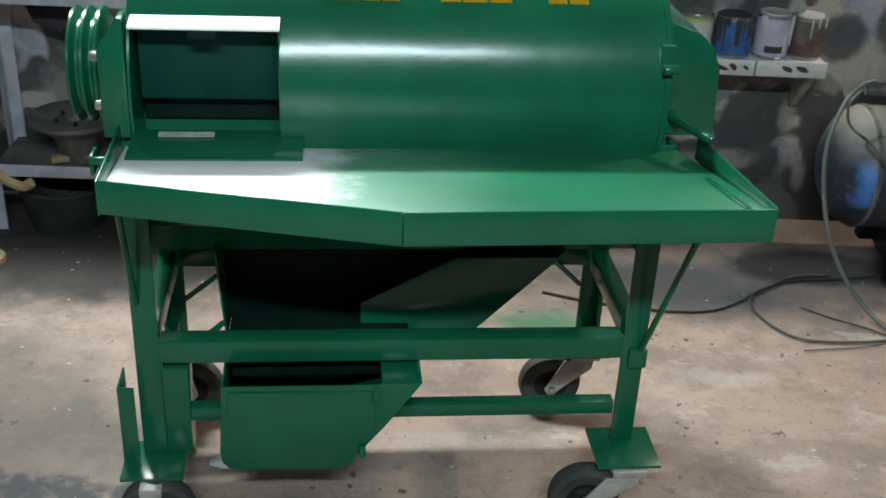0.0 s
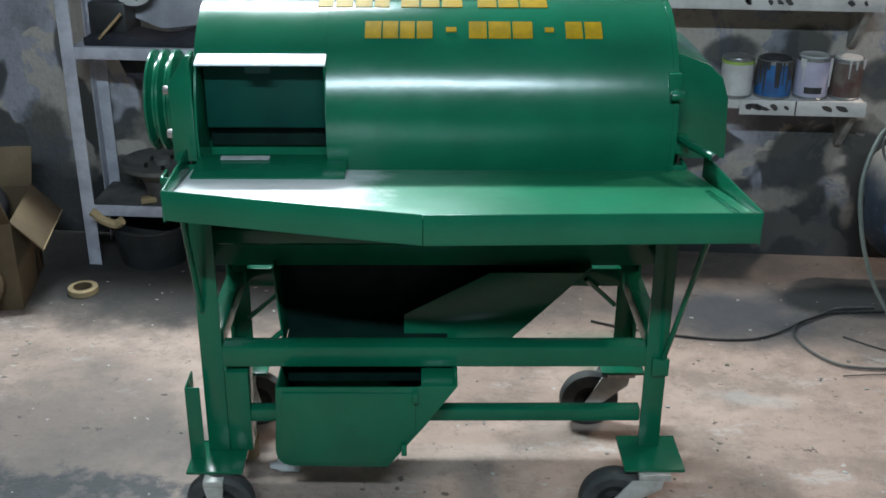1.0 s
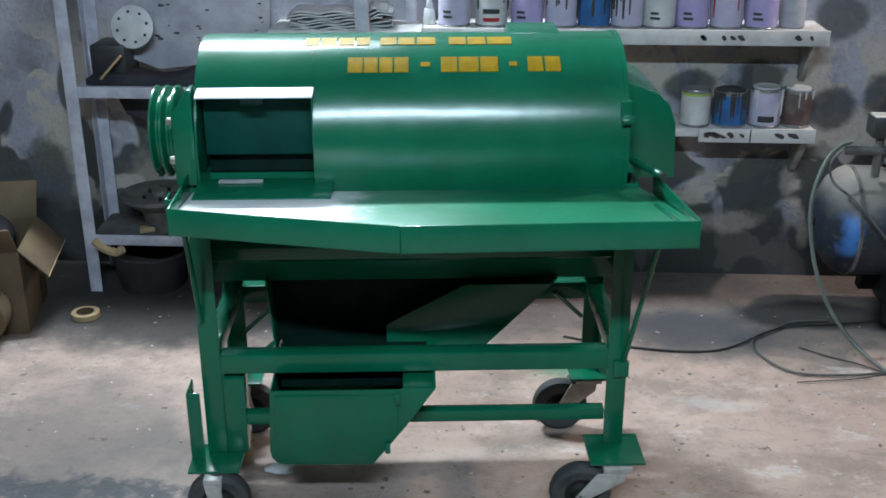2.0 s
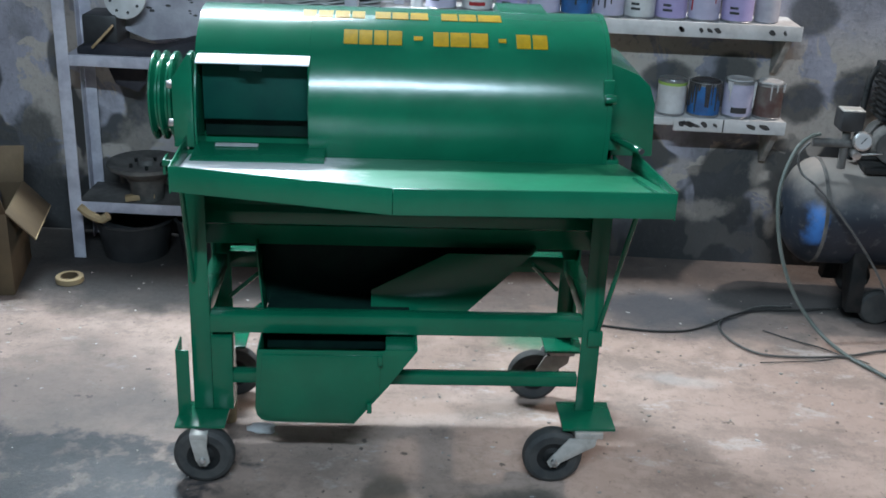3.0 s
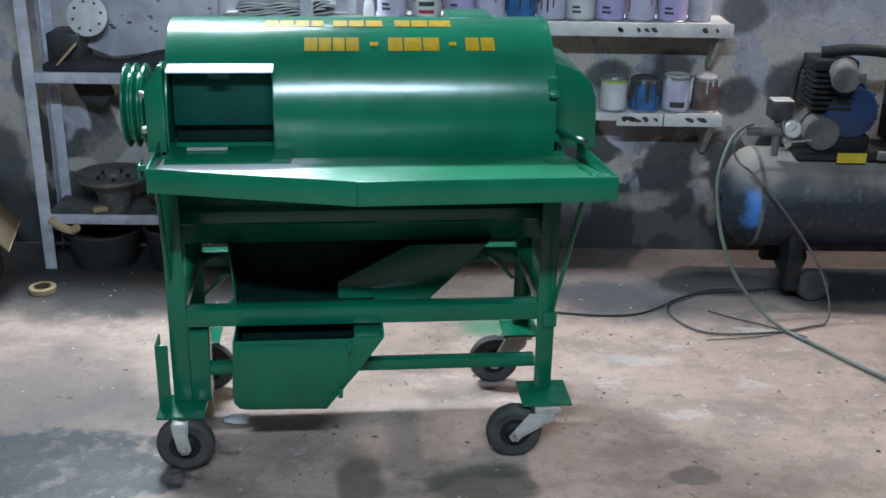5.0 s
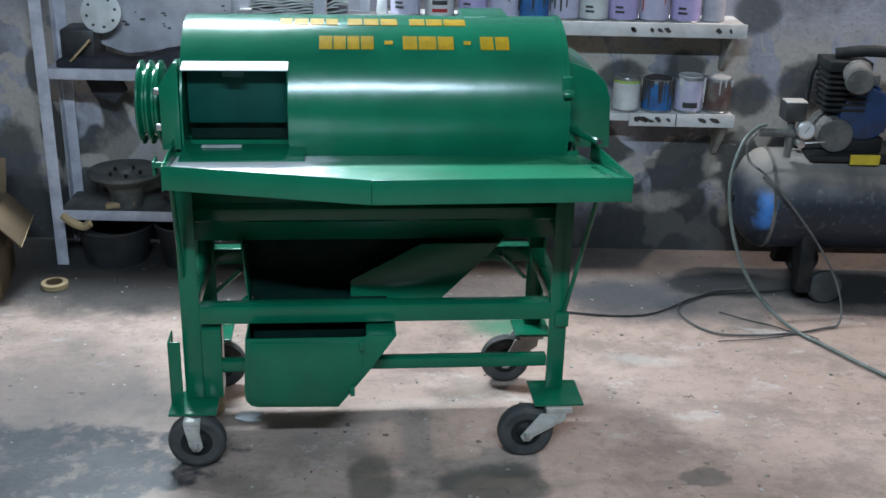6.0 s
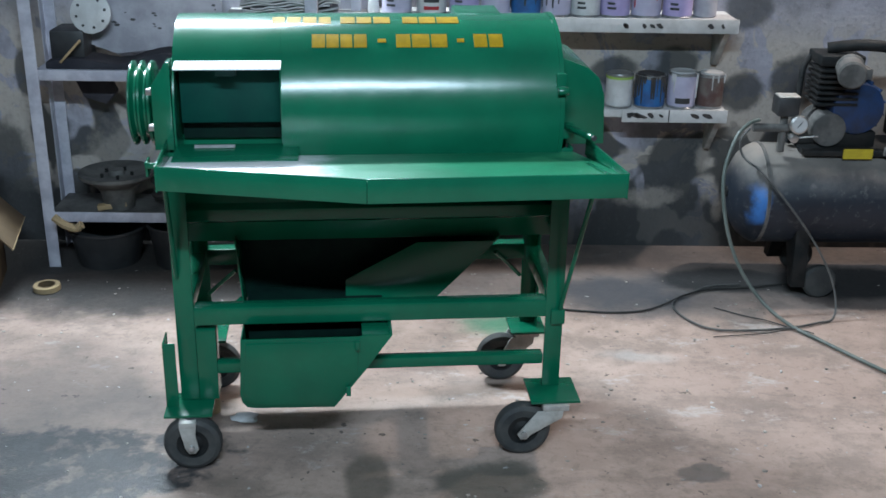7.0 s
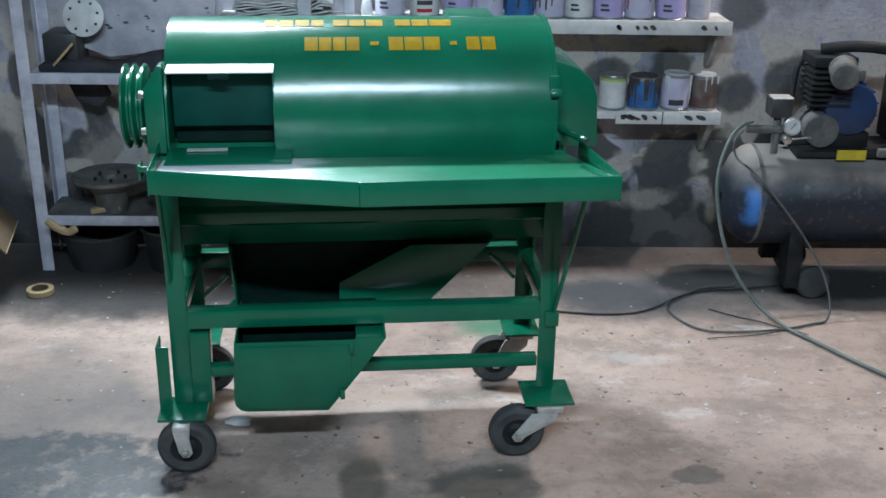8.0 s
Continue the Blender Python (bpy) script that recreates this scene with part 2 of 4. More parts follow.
GREEN = green_paint()
RUBBED_GLARE = worn_glare_paint()
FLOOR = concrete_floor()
WALL = stained_wall()
PLAIN_WALL = surface("grey_plaster", (0.0945, 0.09, 0.09), (0.063, 0.0607, 0.0607), 0.85, scale=2.5, grain=40, relief=0.3)
RUBBER = surface("black_rubber", (0.028, 0.030, 0.031), (0.055, 0.053, 0.050), 0.72, scale=18, grain=150, relief=0.25)
STEEL = surface("dusty_zinc_steel", (0.50, 0.48, 0.45), (0.34, 0.32, 0.29), 0.5, 0.35, scale=22, grain=160)
BRIGHT = surface("bare_steel", (0.62, 0.62, 0.62), (0.42, 0.41, 0.40), 0.32, 0.9, scale=30, grain=200)
YELLOW = surface("yellow_stencil_paint", (0.33, 0.195, 0.004), (0.24, 0.15, 0.004), 0.5, scale=40, grain=180)
# near-black green for recessed parts, with deep shade put into the colour
DEEP_SHADE = surface("deep_shade_green", (0.0024, 0.018, 0.0132), (0.0018, 0.0108, 0.0096), 0.6, scale=20)
PALE_STEEL = surface("pale_painted_angle", (0.52, 0.51, 0.57), (0.36, 0.35, 0.41), 0.5, 0.0, scale=16, grain=110, relief=0.15)
SHELF = surface("splashed_white_board", (0.568, 0.542, 0.533), (0.43, 0.408, 0.396), 0.6, scale=14, grain=90, relief=0.2)
SPLASH = surface("dried_dark_paint", (0.06, 0.05, 0.045), (0.03, 0.03, 0.035), 0.4, scale=30)
CARD = surface("worn_cardboard", (0.101, 0.0665, 0.0343), (0.0728, 0.0463, 0.0242), 0.85, scale=7, grain=80, relief=0.2)
CARD_EDGE = surface("cardboard_edge", (0.33, 0.24, 0.132), (0.252, 0.18, 0.102), 0.85, scale=30)
WOOD = surface("raw_wood", (0.416, 0.288, 0.16), (0.32, 0.208, 0.104), 0.7, scale=10, stretch=(1, 6, 6))
BLACK = surface("black_plastic", (0.0176, 0.0184, 0.02), (0.032, 0.032, 0.0336), 0.5, scale=14)
TANK = dusty_tank()
DUST = surface("dusty_cast_iron", (0.136, 0.128, 0.1216), (0.056, 0.0544, 0.052), 0.7, 0.1, scale=14, grain=70, relief=0.3)
CAST = surface("dark_cast_iron", (0.012, 0.014, 0.015), (0.028, 0.026, 0.025), 0.6, 0.2, scale=14, grain=70, relief=0.3)
BLUE = surface("blue_motor_paint", (0.0096, 0.04, 0.12), (0.0144, 0.024, 0.052), 0.42, scale=14)
BLUE_LABEL = surface("blue_paint_label", (0.02, 0.128, 0.336), (0.024, 0.08, 0.216), 0.4, scale=22)
WHITE = surface("white_enamel", (0.56, 0.552, 0.552), (0.44, 0.428, 0.424), 0.45, scale=18)
LILAC = surface("lilac_tin_label", (0.416, 0.344, 0.56), (0.336, 0.276, 0.48), 0.38, scale=12)
PALE_LILAC = surface("pale_lilac_tin_label", (0.48, 0.448, 0.56), (0.384, 0.352, 0.464), 0.38, scale=12)
TIN = surface("tin_plate", (0.44, 0.44, 0.448), (0.288, 0.28, 0.28), 0.36, 0.7, scale=25)
BROWN = surface("brown_stained_label", (0.088, 0.04, 0.036), (0.136, 0.112, 0.1), 0.5, scale=20)
RED = surface("red_paint", (0.4, 0.024, 0.024), (0.288, 0.016, 0.024), 0.4, scale=30)
TAG = surface("yellow_sticker", (0.496, 0.376, 0.024), (0.4, 0.296, 0.024), 0.45, scale=40)
HOSE = surface("dirty_green_hose", (0.056, 0.076, 0.068), (0.12, 0.132, 0.12), 0.45, scale=9, grain=90)
PALE_HOSE = surface("dusty_air_hose", (0.192, 0.2, 0.188), (0.112, 0.12, 0.112), 0.5, scale=12)
CABLE = surface("black_cable", (0.0176, 0.0176, 0.0192), (0.04, 0.0384, 0.036), 0.55, scale=12)
GREY_CABLE = surface("dusty_black_cable", (0.032, 0.0336, 0.0344), (0.096, 0.092, 0.088), 0.5, scale=9)
# darker version of the green: the flap's shade put into the colour
HOOD_SHADE = surface("shaded_teal_sheet", (0.0008, 0.0464, 0.0336), (0.0008, 0.0336, 0.0272), 0.5, scale=9, grain=90)
PAPER = surface("crumpled_foil_sheet", (0.496, 0.48, 0.48), (0.336, 0.328, 0.336), 0.4, 0.2, scale=25, grain=90, relief=0.3)
STONE = surface("speckled_grey_sheet", (0.42, 0.40, 0.44), (0.28, 0.265, 0.30), 0.7, scale=9, grain=60, relief=0.25)
CLOTH = surface("dark_oily_cloth", (0.025, 0.025, 0.032), (0.045, 0.043, 0.05), 0.85, scale=9, grain=60, relief=0.4)
# dull, oily or dusty surfaces and the two shade tones shine little
for mat in (HOOD_SHADE, DEEP_SHADE, YELLOW, CAST, CLOTH):
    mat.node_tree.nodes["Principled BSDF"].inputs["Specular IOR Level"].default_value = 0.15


# ---------------------------------------------------------------- mesh helpers
def box(bm, x0, x1, y0, y1, z0, z1):
    got = bmesh.ops.create_cube(bm, size=1.0)
    m = Matrix.Translation(((x0 + x1) / 2, (y0 + y1) / 2, (z0 + z1) / 2)) @ Matrix.Diagonal((x1 - x0, y1 - y0, z1 - z0, 1))
    bmesh.ops.transform(bm, matrix=m, verts=got["verts"])
    return got["verts"]


def beam(bm, p, q, w, h):
    """A square bar from p to q."""
    p, q = Vector(p), Vector(q)
    got = bmesh.ops.create_cube(bm, size=1.0)
    m = Matrix.Translation((p + q) / 2) @ (q - p).to_track_quat("Z", "Y").to_matrix().to_4x4() @ Matrix.Diagonal((w, h, (q - p).length, 1))
    bmesh.ops.transform(bm, matrix=m, verts=got["verts"])


def prism(bm, points, axis, a, b):
    """A polygon in the plane across the axis, drawn out from a to b."""
    def at(u, v, w):
        return {"x": (w, u, v), "y": (u, w, v), "z": (u, v, w)}[axis]
    low = [bm.verts.new(at(u, v, a)) for u, v in points]
    high = [bm.verts.new(at(u, v, b)) for u, v in points]
    n = len(points)
    bm.faces.new(low)
    bm.faces.new(high)
    for i in range(n):
        bm.faces.new((low[i], low[(i + 1) % n], high[(i + 1) % n], high[i]))
    bmesh.ops.recalc_face_normals(bm, faces=bm.faces)


def rod(bm, p, q, r, r2=None, segments=20):
    p, q = Vector(p), Vector(q)
    got = bmesh.ops.create_cone(bm, cap_ends=True, segments=segments, radius1=r, radius2=r if r2 is None else r2, depth=(q - p).length)
    m = Matrix.Translation((p + q) / 2) @ (q - p).to_track_quat("Z", "Y").to_matrix().to_4x4()
    bmesh.ops.transform(bm, matrix=m, verts=got["verts"])


def lathe(bm, profile, p, way, segments=36):
    """A profile of (radius, height) turned round the line from p along way."""
    turn = Matrix.Translation(p) @ Vector(way).to_track_quat("Z", "Y").to_matrix().to_4x4()
    rings = []
    for r, h in profile:
        if r < 1e-5:
            rings.append([bm.verts.new(turn @ Vector((0, 0, h)))])
        else:
            rings.append([bm.verts.new(turn @ Vector((r * math.cos(2 * math.pi * k / segments), r * math.sin(2 * math.pi * k / segments), h))) for k in range(segments)])
    for a, b in zip(rings, rings[1:]):
        for k in range(segments):
            j = (k + 1) % segments
            quad = [a[k % len(a)], a[j % len(a)], b[j % len(b)], b[k % len(b)]]
            quad = list(dict.fromkeys(quad))
            if len(quad) > 2:
                bm.faces.new(quad)
    bmesh.ops.recalc_face_normals(bm, faces=bm.faces)


def glide(points, steps=8):
    """A smooth line through the points."""
    pts = [Vector(p) for p in points]
    pts = [pts[0] * 2 - pts[1]] + pts + [pts[-1] * 2 - pts[-2]]
    out = []
    for a, b, c, d in zip(pts, pts[1:], pts[2:], pts[3:]):
        for k in range(steps):
            u = k / steps
            out.append(0.5 * ((2 * b) + (c - a) * u + (2 * a - 5 * b + 4 * c - d) * u * u + (3 * b - a - 3 * c + d) * u ** 3))
    return out + [pts[-2]]


def hose(bm, points, r, sides=10, steps=8):
    line = glide(points, steps)
    rings = []
    for i, p in enumerate(line):
        way = (line[min(i + 1, len(line) - 1)] - line[max(i - 1, 0)]).normalized()
        side = way.cross(Vector((0.13, 0.21, 1))).normalized()
        up = side.cross(way)
        rings.append([bm.verts.new(p + r * (math.cos(2 * math.pi * k / sides) * side + math.sin(2 * math.pi * k / sides) * up)) for k in range(sides)])
    for a, b in zip(rings, rings[1:]):
        for k in range(sides):
            bm.faces.new((a[k], a[(k + 1) % sides], b[(k + 1) % sides], b[k]))
    bm.faces.new(rings[0])
    bm.faces.new(rings[-1])
    bmesh.ops.recalc_face_normals(bm, faces=bm.faces)


def arc_sheet(bm, yc, zc, r, thick, x0, x1, a0, a1, steps=48, dent=0.0):
    """A rolled sheet about a line along x; angles in degrees from the top, positive towards the front."""
    cols = max(2, int((x1 - x0) / 0.03)) + 1
    grid = {}
    for s, rr in ((0, r), (1, r - thick)):
        for i in range(cols):
            x = x0 + (x1 - x0) * i / (cols - 1)
            for k in range(steps + 1):
                a = radians(a0 + (a1 - a0) * k / steps)
                w = rr + dent * (noise.noise(Vector((x * 6, a * 2.2, 3.0))) + 0.5 * noise.noise(Vector((x * 16, a * 5, 8.0))))
                grid[s, i, k] = bm.verts.new((x, yc - w * math.sin(a), zc + w * math.cos(a)))
    for i in range(cols - 1):
        for k in range(steps):
            bm.faces.new([grid[0, i, k], grid[0, i + 1, k], grid[0, i + 1, k + 1], grid[0, i, k + 1]])
            bm.faces.new([grid[1, i, k], grid[1, i, k + 1], grid[1, i + 1, k + 1], grid[1, i + 1, k]])
    for k in (0, steps):
        for i in range(cols - 1):
            bm.faces.new([grid[0, i, k], grid[0, i + 1, k], grid[1, i + 1, k], grid[1, i, k]])
    for i in (0, cols - 1):
        for k in range(steps):
            bm.faces.new([grid[0, i, k], grid[0, i, k + 1], grid[1, i, k + 1], grid[1, i, k]])
    bmesh.ops.recalc_face_normals(bm, faces=bm.faces)


def solid(name, bm, material, bevel=0.0, sharp=38):
    """Links a bmesh as one mesh object with rounded edges and smooth curves."""
    if bevel:
        edges = [e for e in bm.edges if len(e.link_faces) == 2 and e.calc_face_angle(0) > radians(sharp)]
        bmesh.ops.bevel(bm, geom=edges, offset=bevel, segments=2, profile=0.5, affect="EDGES", clamp_overlap=True)
    for f in bm.faces:
        f.smooth = True
    for e in bm.edges:
        if len(e.link_faces) == 2 and e.calc_face_angle(0) > radians(sharp):
            e.smooth = False
    mesh = bpy.data.meshes.new(name)
    bm.to_mesh(mesh)
    bm.free()
    mesh.materials.append(material)
    return new(name, mesh)


def part(name, bm, material, parent, label="", bevel=0.0, sharp=38):
    ob = solid(name, bm, material, bevel, sharp)
    ob.parent = parent
    if label:
        tagged(ob, label)
    return ob


def base(name, m, label, category, group="", kind=""):
    ob = new(name)
    ob.empty_display_size = 0.05
    ob.matrix_world = m
    return tagged(ob, label, category, group, kind)


def boxes(*sizes):
    bm = bmesh.new()
    for s in sizes:
        box(bm, *s)
    return bm


def rods(*lines):
    bm = bmesh.new()
    for line in lines:
        rod(bm, *line)
    return bm


# ---------------------------------------------------------------- the room
X0, X1, Y0, Y1, TOP = -3.0, 4.2, -2.6, 4.65, 3.2
floor = tagged(solid("floor", boxes((X0 - 0.2, X1 + 0.2, Y0 - 0.2, Y1 + 0.2, -0.15, 0.0)), FLOOR), "worn beige concrete workshop floor with oil and paint stains and painted-in shade", "floor", kind="structure")

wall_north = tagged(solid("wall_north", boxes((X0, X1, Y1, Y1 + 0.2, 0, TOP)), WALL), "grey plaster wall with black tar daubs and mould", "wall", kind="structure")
# unseen walls and ceiling close the room, toned dark to cut bounced light
for name, size in (("wall_south", (X0, X1, Y0 - 0.2, Y0, 0, TOP)), ("wall_west", (X0 - 0.2, X0, Y0 - 0.2, Y1 + 0.2, 0, TOP)), ("wall_east", (X1, X1 + 0.2, Y0 - 0.2, Y1 + 0.2, 0, TOP))):
    tagged(solid(name, boxes(size), PLAIN_WALL), "plain grey plaster workshop wall", "wall", kind="structure")
tagged(solid("ceiling", boxes((X0 - 0.2, X1 + 0.2, Y0 - 0.2, Y1 + 0.2, TOP, TOP + 0.15)), PLAIN_WALL), "plain grey concrete ceiling", "ceiling", kind="structure")

# ---------------------------------------------------------------- the threshing machine
# its own axes: x along the drum, y to the back, z up; origin at the front leg's outer foot
thresher = base("threshing_machine", pose(-0.341, 3.14, 0, 0, 0, 4.6), "green painted steel threshing machine on four caster wheels", "machine")
YC, ZC, R = 0.20, 0.885, 0.22
LEN = 0.985


def machine_part(name, bm, material=GREEN, label="", bevel=0.0, parent=None, sharp=38):
    return part(name, bm, material, parent or thresher, label, bevel, sharp)


# legs of folded angle steel
def leg(x, y, sx, sy, z0, z1):
    bm = bmesh.new()
    box(bm, min(x, x + 0.046 * sx), max(x, x + 0.046 * sx), min(y, y + 0.006 * sy), max(y, y + 0.006 * sy), z0, z1)
    box(bm, min(x, x + 0.006 * sx), max(x, x + 0.006 * sx), min(y + 0.006 * sy, y + 0.046 * sy), max(y + 0.006 * sy, y + 0.046 * sy), z0, z1)
    return machine_part("leg", bm, bevel=0.0012)


leg(0.0, 0.0, 1, 1, 0.153, 0.815)
leg(LEN, 0.0, -1, 1, 0.161, 0.815)
leg(0.0, 0.38, 1, -1, 0.173, 0.82)
leg(LEN, 0.38, -1, -1, 0.173, 0.82)

# rails
machine_part("front_rail", boxes((0.046, 0.939, -0.004, 0.040, 0.364, 0.412)), bevel=0.003)
machine_part("lower_rail", boxes((0.046, 0.939, 0.004, 0.034, 0.224, 0.254)), bevel=0.003)
machine_part("rear_rail", boxes((0.046, 0.939, 0.342, 0.382, 0.385, 0.432)), bevel=0.003)
machine_part("side_rail", boxes((0.004, 0.042, 0.046, 0.335, 0.385, 0.428)), bevel=0.003)
machine_part("side_rail", boxes((0.943, 0.981, 0.046, 0.335, 0.385, 0.428)), bevel=0.003)
machine_part("side_rail", boxes((0.006, 0.036, 0.046, 0.335, 0.226, 0.254)), bevel=0.003)

# body under the drum: front skirt with a folded ledge, side plates
bm = bmesh.new()
prism(bm, [(v + 0.055, w) for v, w in [(0.050, 0.830), (0.047, 0.830), (0.047, 0.652), (0.030, 0.640), (0.030, 0.610), (0.047, 0.600), (0.062, 0.545), (0.066, 0.545), (0.052, 0.602), (0.034, 0.613), (0.034, 0.637), (0.050, 0.650)]], "x", 0.012, LEN - 0.012)
machine_part("front_skirt", bm, bevel=0.001)
machine_part("side_plate", boxes((0.008, 0.012, 0.048, 0.372, 0.54, 0.84)), bevel=0.001)
machine_part("side_plate", boxes((LEN - 0.012, LEN - 0.008, 0.048, 0.372, 0.54, 0.84)), bevel=0.001)
machine_part("rear_skirt", boxes((0.014, LEN - 0.014, 0.366, 0.370, 0.50, 0.84)), bevel=0.001)

# hopper that narrows to the left-hand outlet
bm = bmesh.new()
prism(bm, [(0.148, 0.560), (0.152, 0.560), (0.167, 0.372), (0.163, 0.372)], "y", 0.075, 0.34)
machine_part("hopper_side", bm, bevel=0.001)
bm = bmesh.new()
prism(bm, [(0.828, 0.555), (0.824, 0.558), (0.640, 0.372), (0.644, 0.368)], "y", 0.085, 0.34)
machine_part("hopper_slope", bm, bevel=0.001)
bm = bmesh.new()
prism(bm, [(0.15, 0.56), (0.828, 0.56), (0.644, 0.372), (0.163, 0.372)], "y", 0.336, 0.340)
machine_part("hopper_back", bm, bevel=0.001)
bm = bmesh.new()
prism(bm, [(0.610, 0.545), (0.815, 0.545), (0.645, 0.372), (0.426, 0.372), (0.426, 0.445)], "y", 0.079, 0.083)
machine_part("hopper_front", bm, bevel=0.001)
# a dark plate closes the hopper's front where only shade lies
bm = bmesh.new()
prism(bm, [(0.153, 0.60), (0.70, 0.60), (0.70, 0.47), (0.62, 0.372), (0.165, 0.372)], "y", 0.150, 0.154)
machine_part("hopper_shade_plate", bm, DEEP_SHADE, "dark plate painted as the shade inside the hopper", bevel=0.001)

# outlet box below, with its hinged door
bm = bmesh.new()
side = [(0.164, 0.355), (0.156, 0.200), (0.160, 0.180), (0.172, 0.166), (0.188, 0.162), (0.392, 0.158), (0.470, 0.258), (0.540, 0.358), (0.466, 0.358), (0.456, 0.355)]
prism(bm, side, "y", -0.072, -0.068)
prism(bm, side, "y", 0.216, 0.220)
prism(bm, [(0.164, 0.355), (0.156, 0.200), (0.160, 0.180), (0.172, 0.166), (0.188, 0.162), (0.392, 0.158), (0.470, 0.258), (0.540, 0.358),
           (0.534, 0.358), (0.466, 0.261), (0.390, 0.162), (0.189, 0.166), (0.175, 0.169), (0.164, 0.182), (0.160, 0.200), (0.168, 0.355)], "y", -0.0679, 0.2159)
outlet = machine_part("outlet_box", bm, bevel=0.001, sharp=30)
bm = bmesh.new()
prism(bm, [(0.177, 0.345), (0.166, 0.215), (0.171, 0.186), (0.196, 0.172), (0.386, 0.168), (0.452, 0.252), (0.452, 0.344)], "y", -0.078, -0.0735)
machine_part("outlet_door", bm, bevel=0.0015, parent=outlet)
machine_part("outlet_cap", boxes((0.464, 0.533, -0.0675, 0.02, 0.350, 0.354)), bevel=0.001, parent=outlet)
# the collar's near-black green paints the shaded gap below the rail
machine_part("outlet_collar", boxes((0.175, 0.52, 0.046, 0.210, 0.300, 0.400)), DEEP_SHADE, "collar under the hopper, its shade put into the colour", bevel=0.002)
for px, pz in ((0.452, 0.338), (0.428, 0.210)):
    latch = machine_part("latch", boxes((px - 0.006, px + 0.006, -0.088, -0.0785, pz - 0.014, pz + 0.012)), bevel=0.002, parent=outlet)

# tray: sheet floor falling towards the drum, with a turned-up rim, narrow on the pulley side
TR = 0.874
plan = [(0.031, -0.292), (0.470, -0.398), (1.018, -0.386), (0.985, 0.030), (0.018, 0.030)]


def tray_height(y):
    return 0.868 - 0.155 * (y + 0.40)


bm = bmesh.new()
prism(bm, plan, "z", -0.003, 0.0)
for v in bm.verts:
    v.co.z += tray_height(v.co.y)
tray = machine_part("feed_tray", bm, RUBBED_GLARE, "green tray with bare wear and glare painted near white", bevel=0.0008)


def rim(a, b, low, high, name):
    (ax, ay), (bx, by) = a, b
    way = Vector((bx - ax, by - ay, 0)).normalized()
    side = Vector((-way.y, way.x, 0)) * 0.004
    bm = bmesh.new()
    quad = [Vector((ax, ay, 0)), Vector((bx, by, 0)), Vector((bx, by, 0)) - side, Vector((ax, ay, 0)) - side]
    prism(bm, [(q.x, q.y) for q in quad], "z", low, high)
    if name == "side_rim":
        for v in bm.verts:
            if v.co.z > 0.85:
                v.co.z -= 0.055 * max(0.0, v.co.y + 0.34)
    return machine_part(name, bm, bevel=0.0012, parent=tray)


rim(plan[0], plan[1], 0.820, TR, "front_rim")
rim(plan[1], plan[2], 0.820, TR, "front_rim")
rim(plan[2], (1.000, -0.06), 0.815, TR, "side_rim")
rim((0.020, -0.03), plan[0], 0.815, TR, "side_rim")
bm = bmesh.new()
beam(bm, (0.985, -0.365, tray_height(-0.365) + 0.002), (0.976, -0.20, tray_height(-0.20) + 0.002), 0.008, 0.004)
machine_part("weld_strip", bm, bevel=0.001, parent=tray)
bm = bmesh.new()
prism(bm, [(0.010, 0.833), (-0.060, 0.8270), (-0.098, 0.8245), (-0.098, 0.8215), (-0.060, 0.8240), (0.010, 0.829)], "x", 0.034, 0.322)
machine_part("mouth_apron", bm, bevel=0.0008, parent=tray)

# a pale strip stands in for the gleam on the apron
bm = bmesh.new()
prism(bm, [(-0.002, 0.8334), (-0.020, 0.8318), (-0.020, 0.8328), (-0.002, 0.8344)], "x", 0.078, 0.172)
machine_part("gleam_strip", bm, PAPER, "pale strip painted as a gleam below the mouth", parent=tray)

# braces under the tray
machine_part("tray_brace", rods(((1.000, -0.22, 0.826), (0.975, -0.006, 0.385), 0.006)))
machine_part("tray_brace", rods(((0.025, -0.17, 0.826), (0.012, -0.006, 0.50), 0.006)))
machine_part("brace_foot", boxes((0.952, 0.988, -0.012, -0.001, 0.345, 0.385)), bevel=0.002)
machine_part("brace_rod", rods(((0.158, 0.10, 0.392), (0.040, 0.10, 0.285), 0.006)))
machine_part("brace_rod", rods(((0.125, 0.30, 0.385), (0.046, 0.345, 0.300), 0.006)))
machine_part("brace_rod", rods(((0.850, 0.30, 0.425), (0.930, 0.355, 0.330), 0.006)))

# drum cover of rolled sheet, cut away in front of the feed mouth
bm = bmesh.new()
arc_sheet(bm, YC, ZC, R, 0.004, 0.284, 0.948, -200, 112, 84, dent=0.0007)
drum = machine_part("drum_cover", bm, sharp=30)
bm = bmesh.new()
arc_sheet(bm, YC, ZC, R, 0.004, 0.034, 0.2838, -200, 50, 66, dent=0.0007)
machine_part("drum_cover", bm, sharp=30)
bm = bmesh.new()
arc_sheet(bm, YC, ZC, R + 0.003, 0.003, 0.944, 0.954, -200, 112, 72)
machine_part("rolled_edge", bm, parent=drum, sharp=30)
bm = bmesh.new()
rod(bm, (0.034, YC, ZC), (0.0385, YC, ZC), R - 0.006, segments=48)
machine_part("end_disc", bm)
bm = bmesh.new()
rod(bm, (0.930, YC, ZC), (0.934, YC, ZC), R - 0.006, segments=48)
machine_part("end_disc", bm)
bm = bmesh.new()
rod(bm, (0.04, YC, ZC), (0.93, YC, ZC), 0.105, segments=32)
machine_part("threshing_drum", bm, DEEP_SHADE)

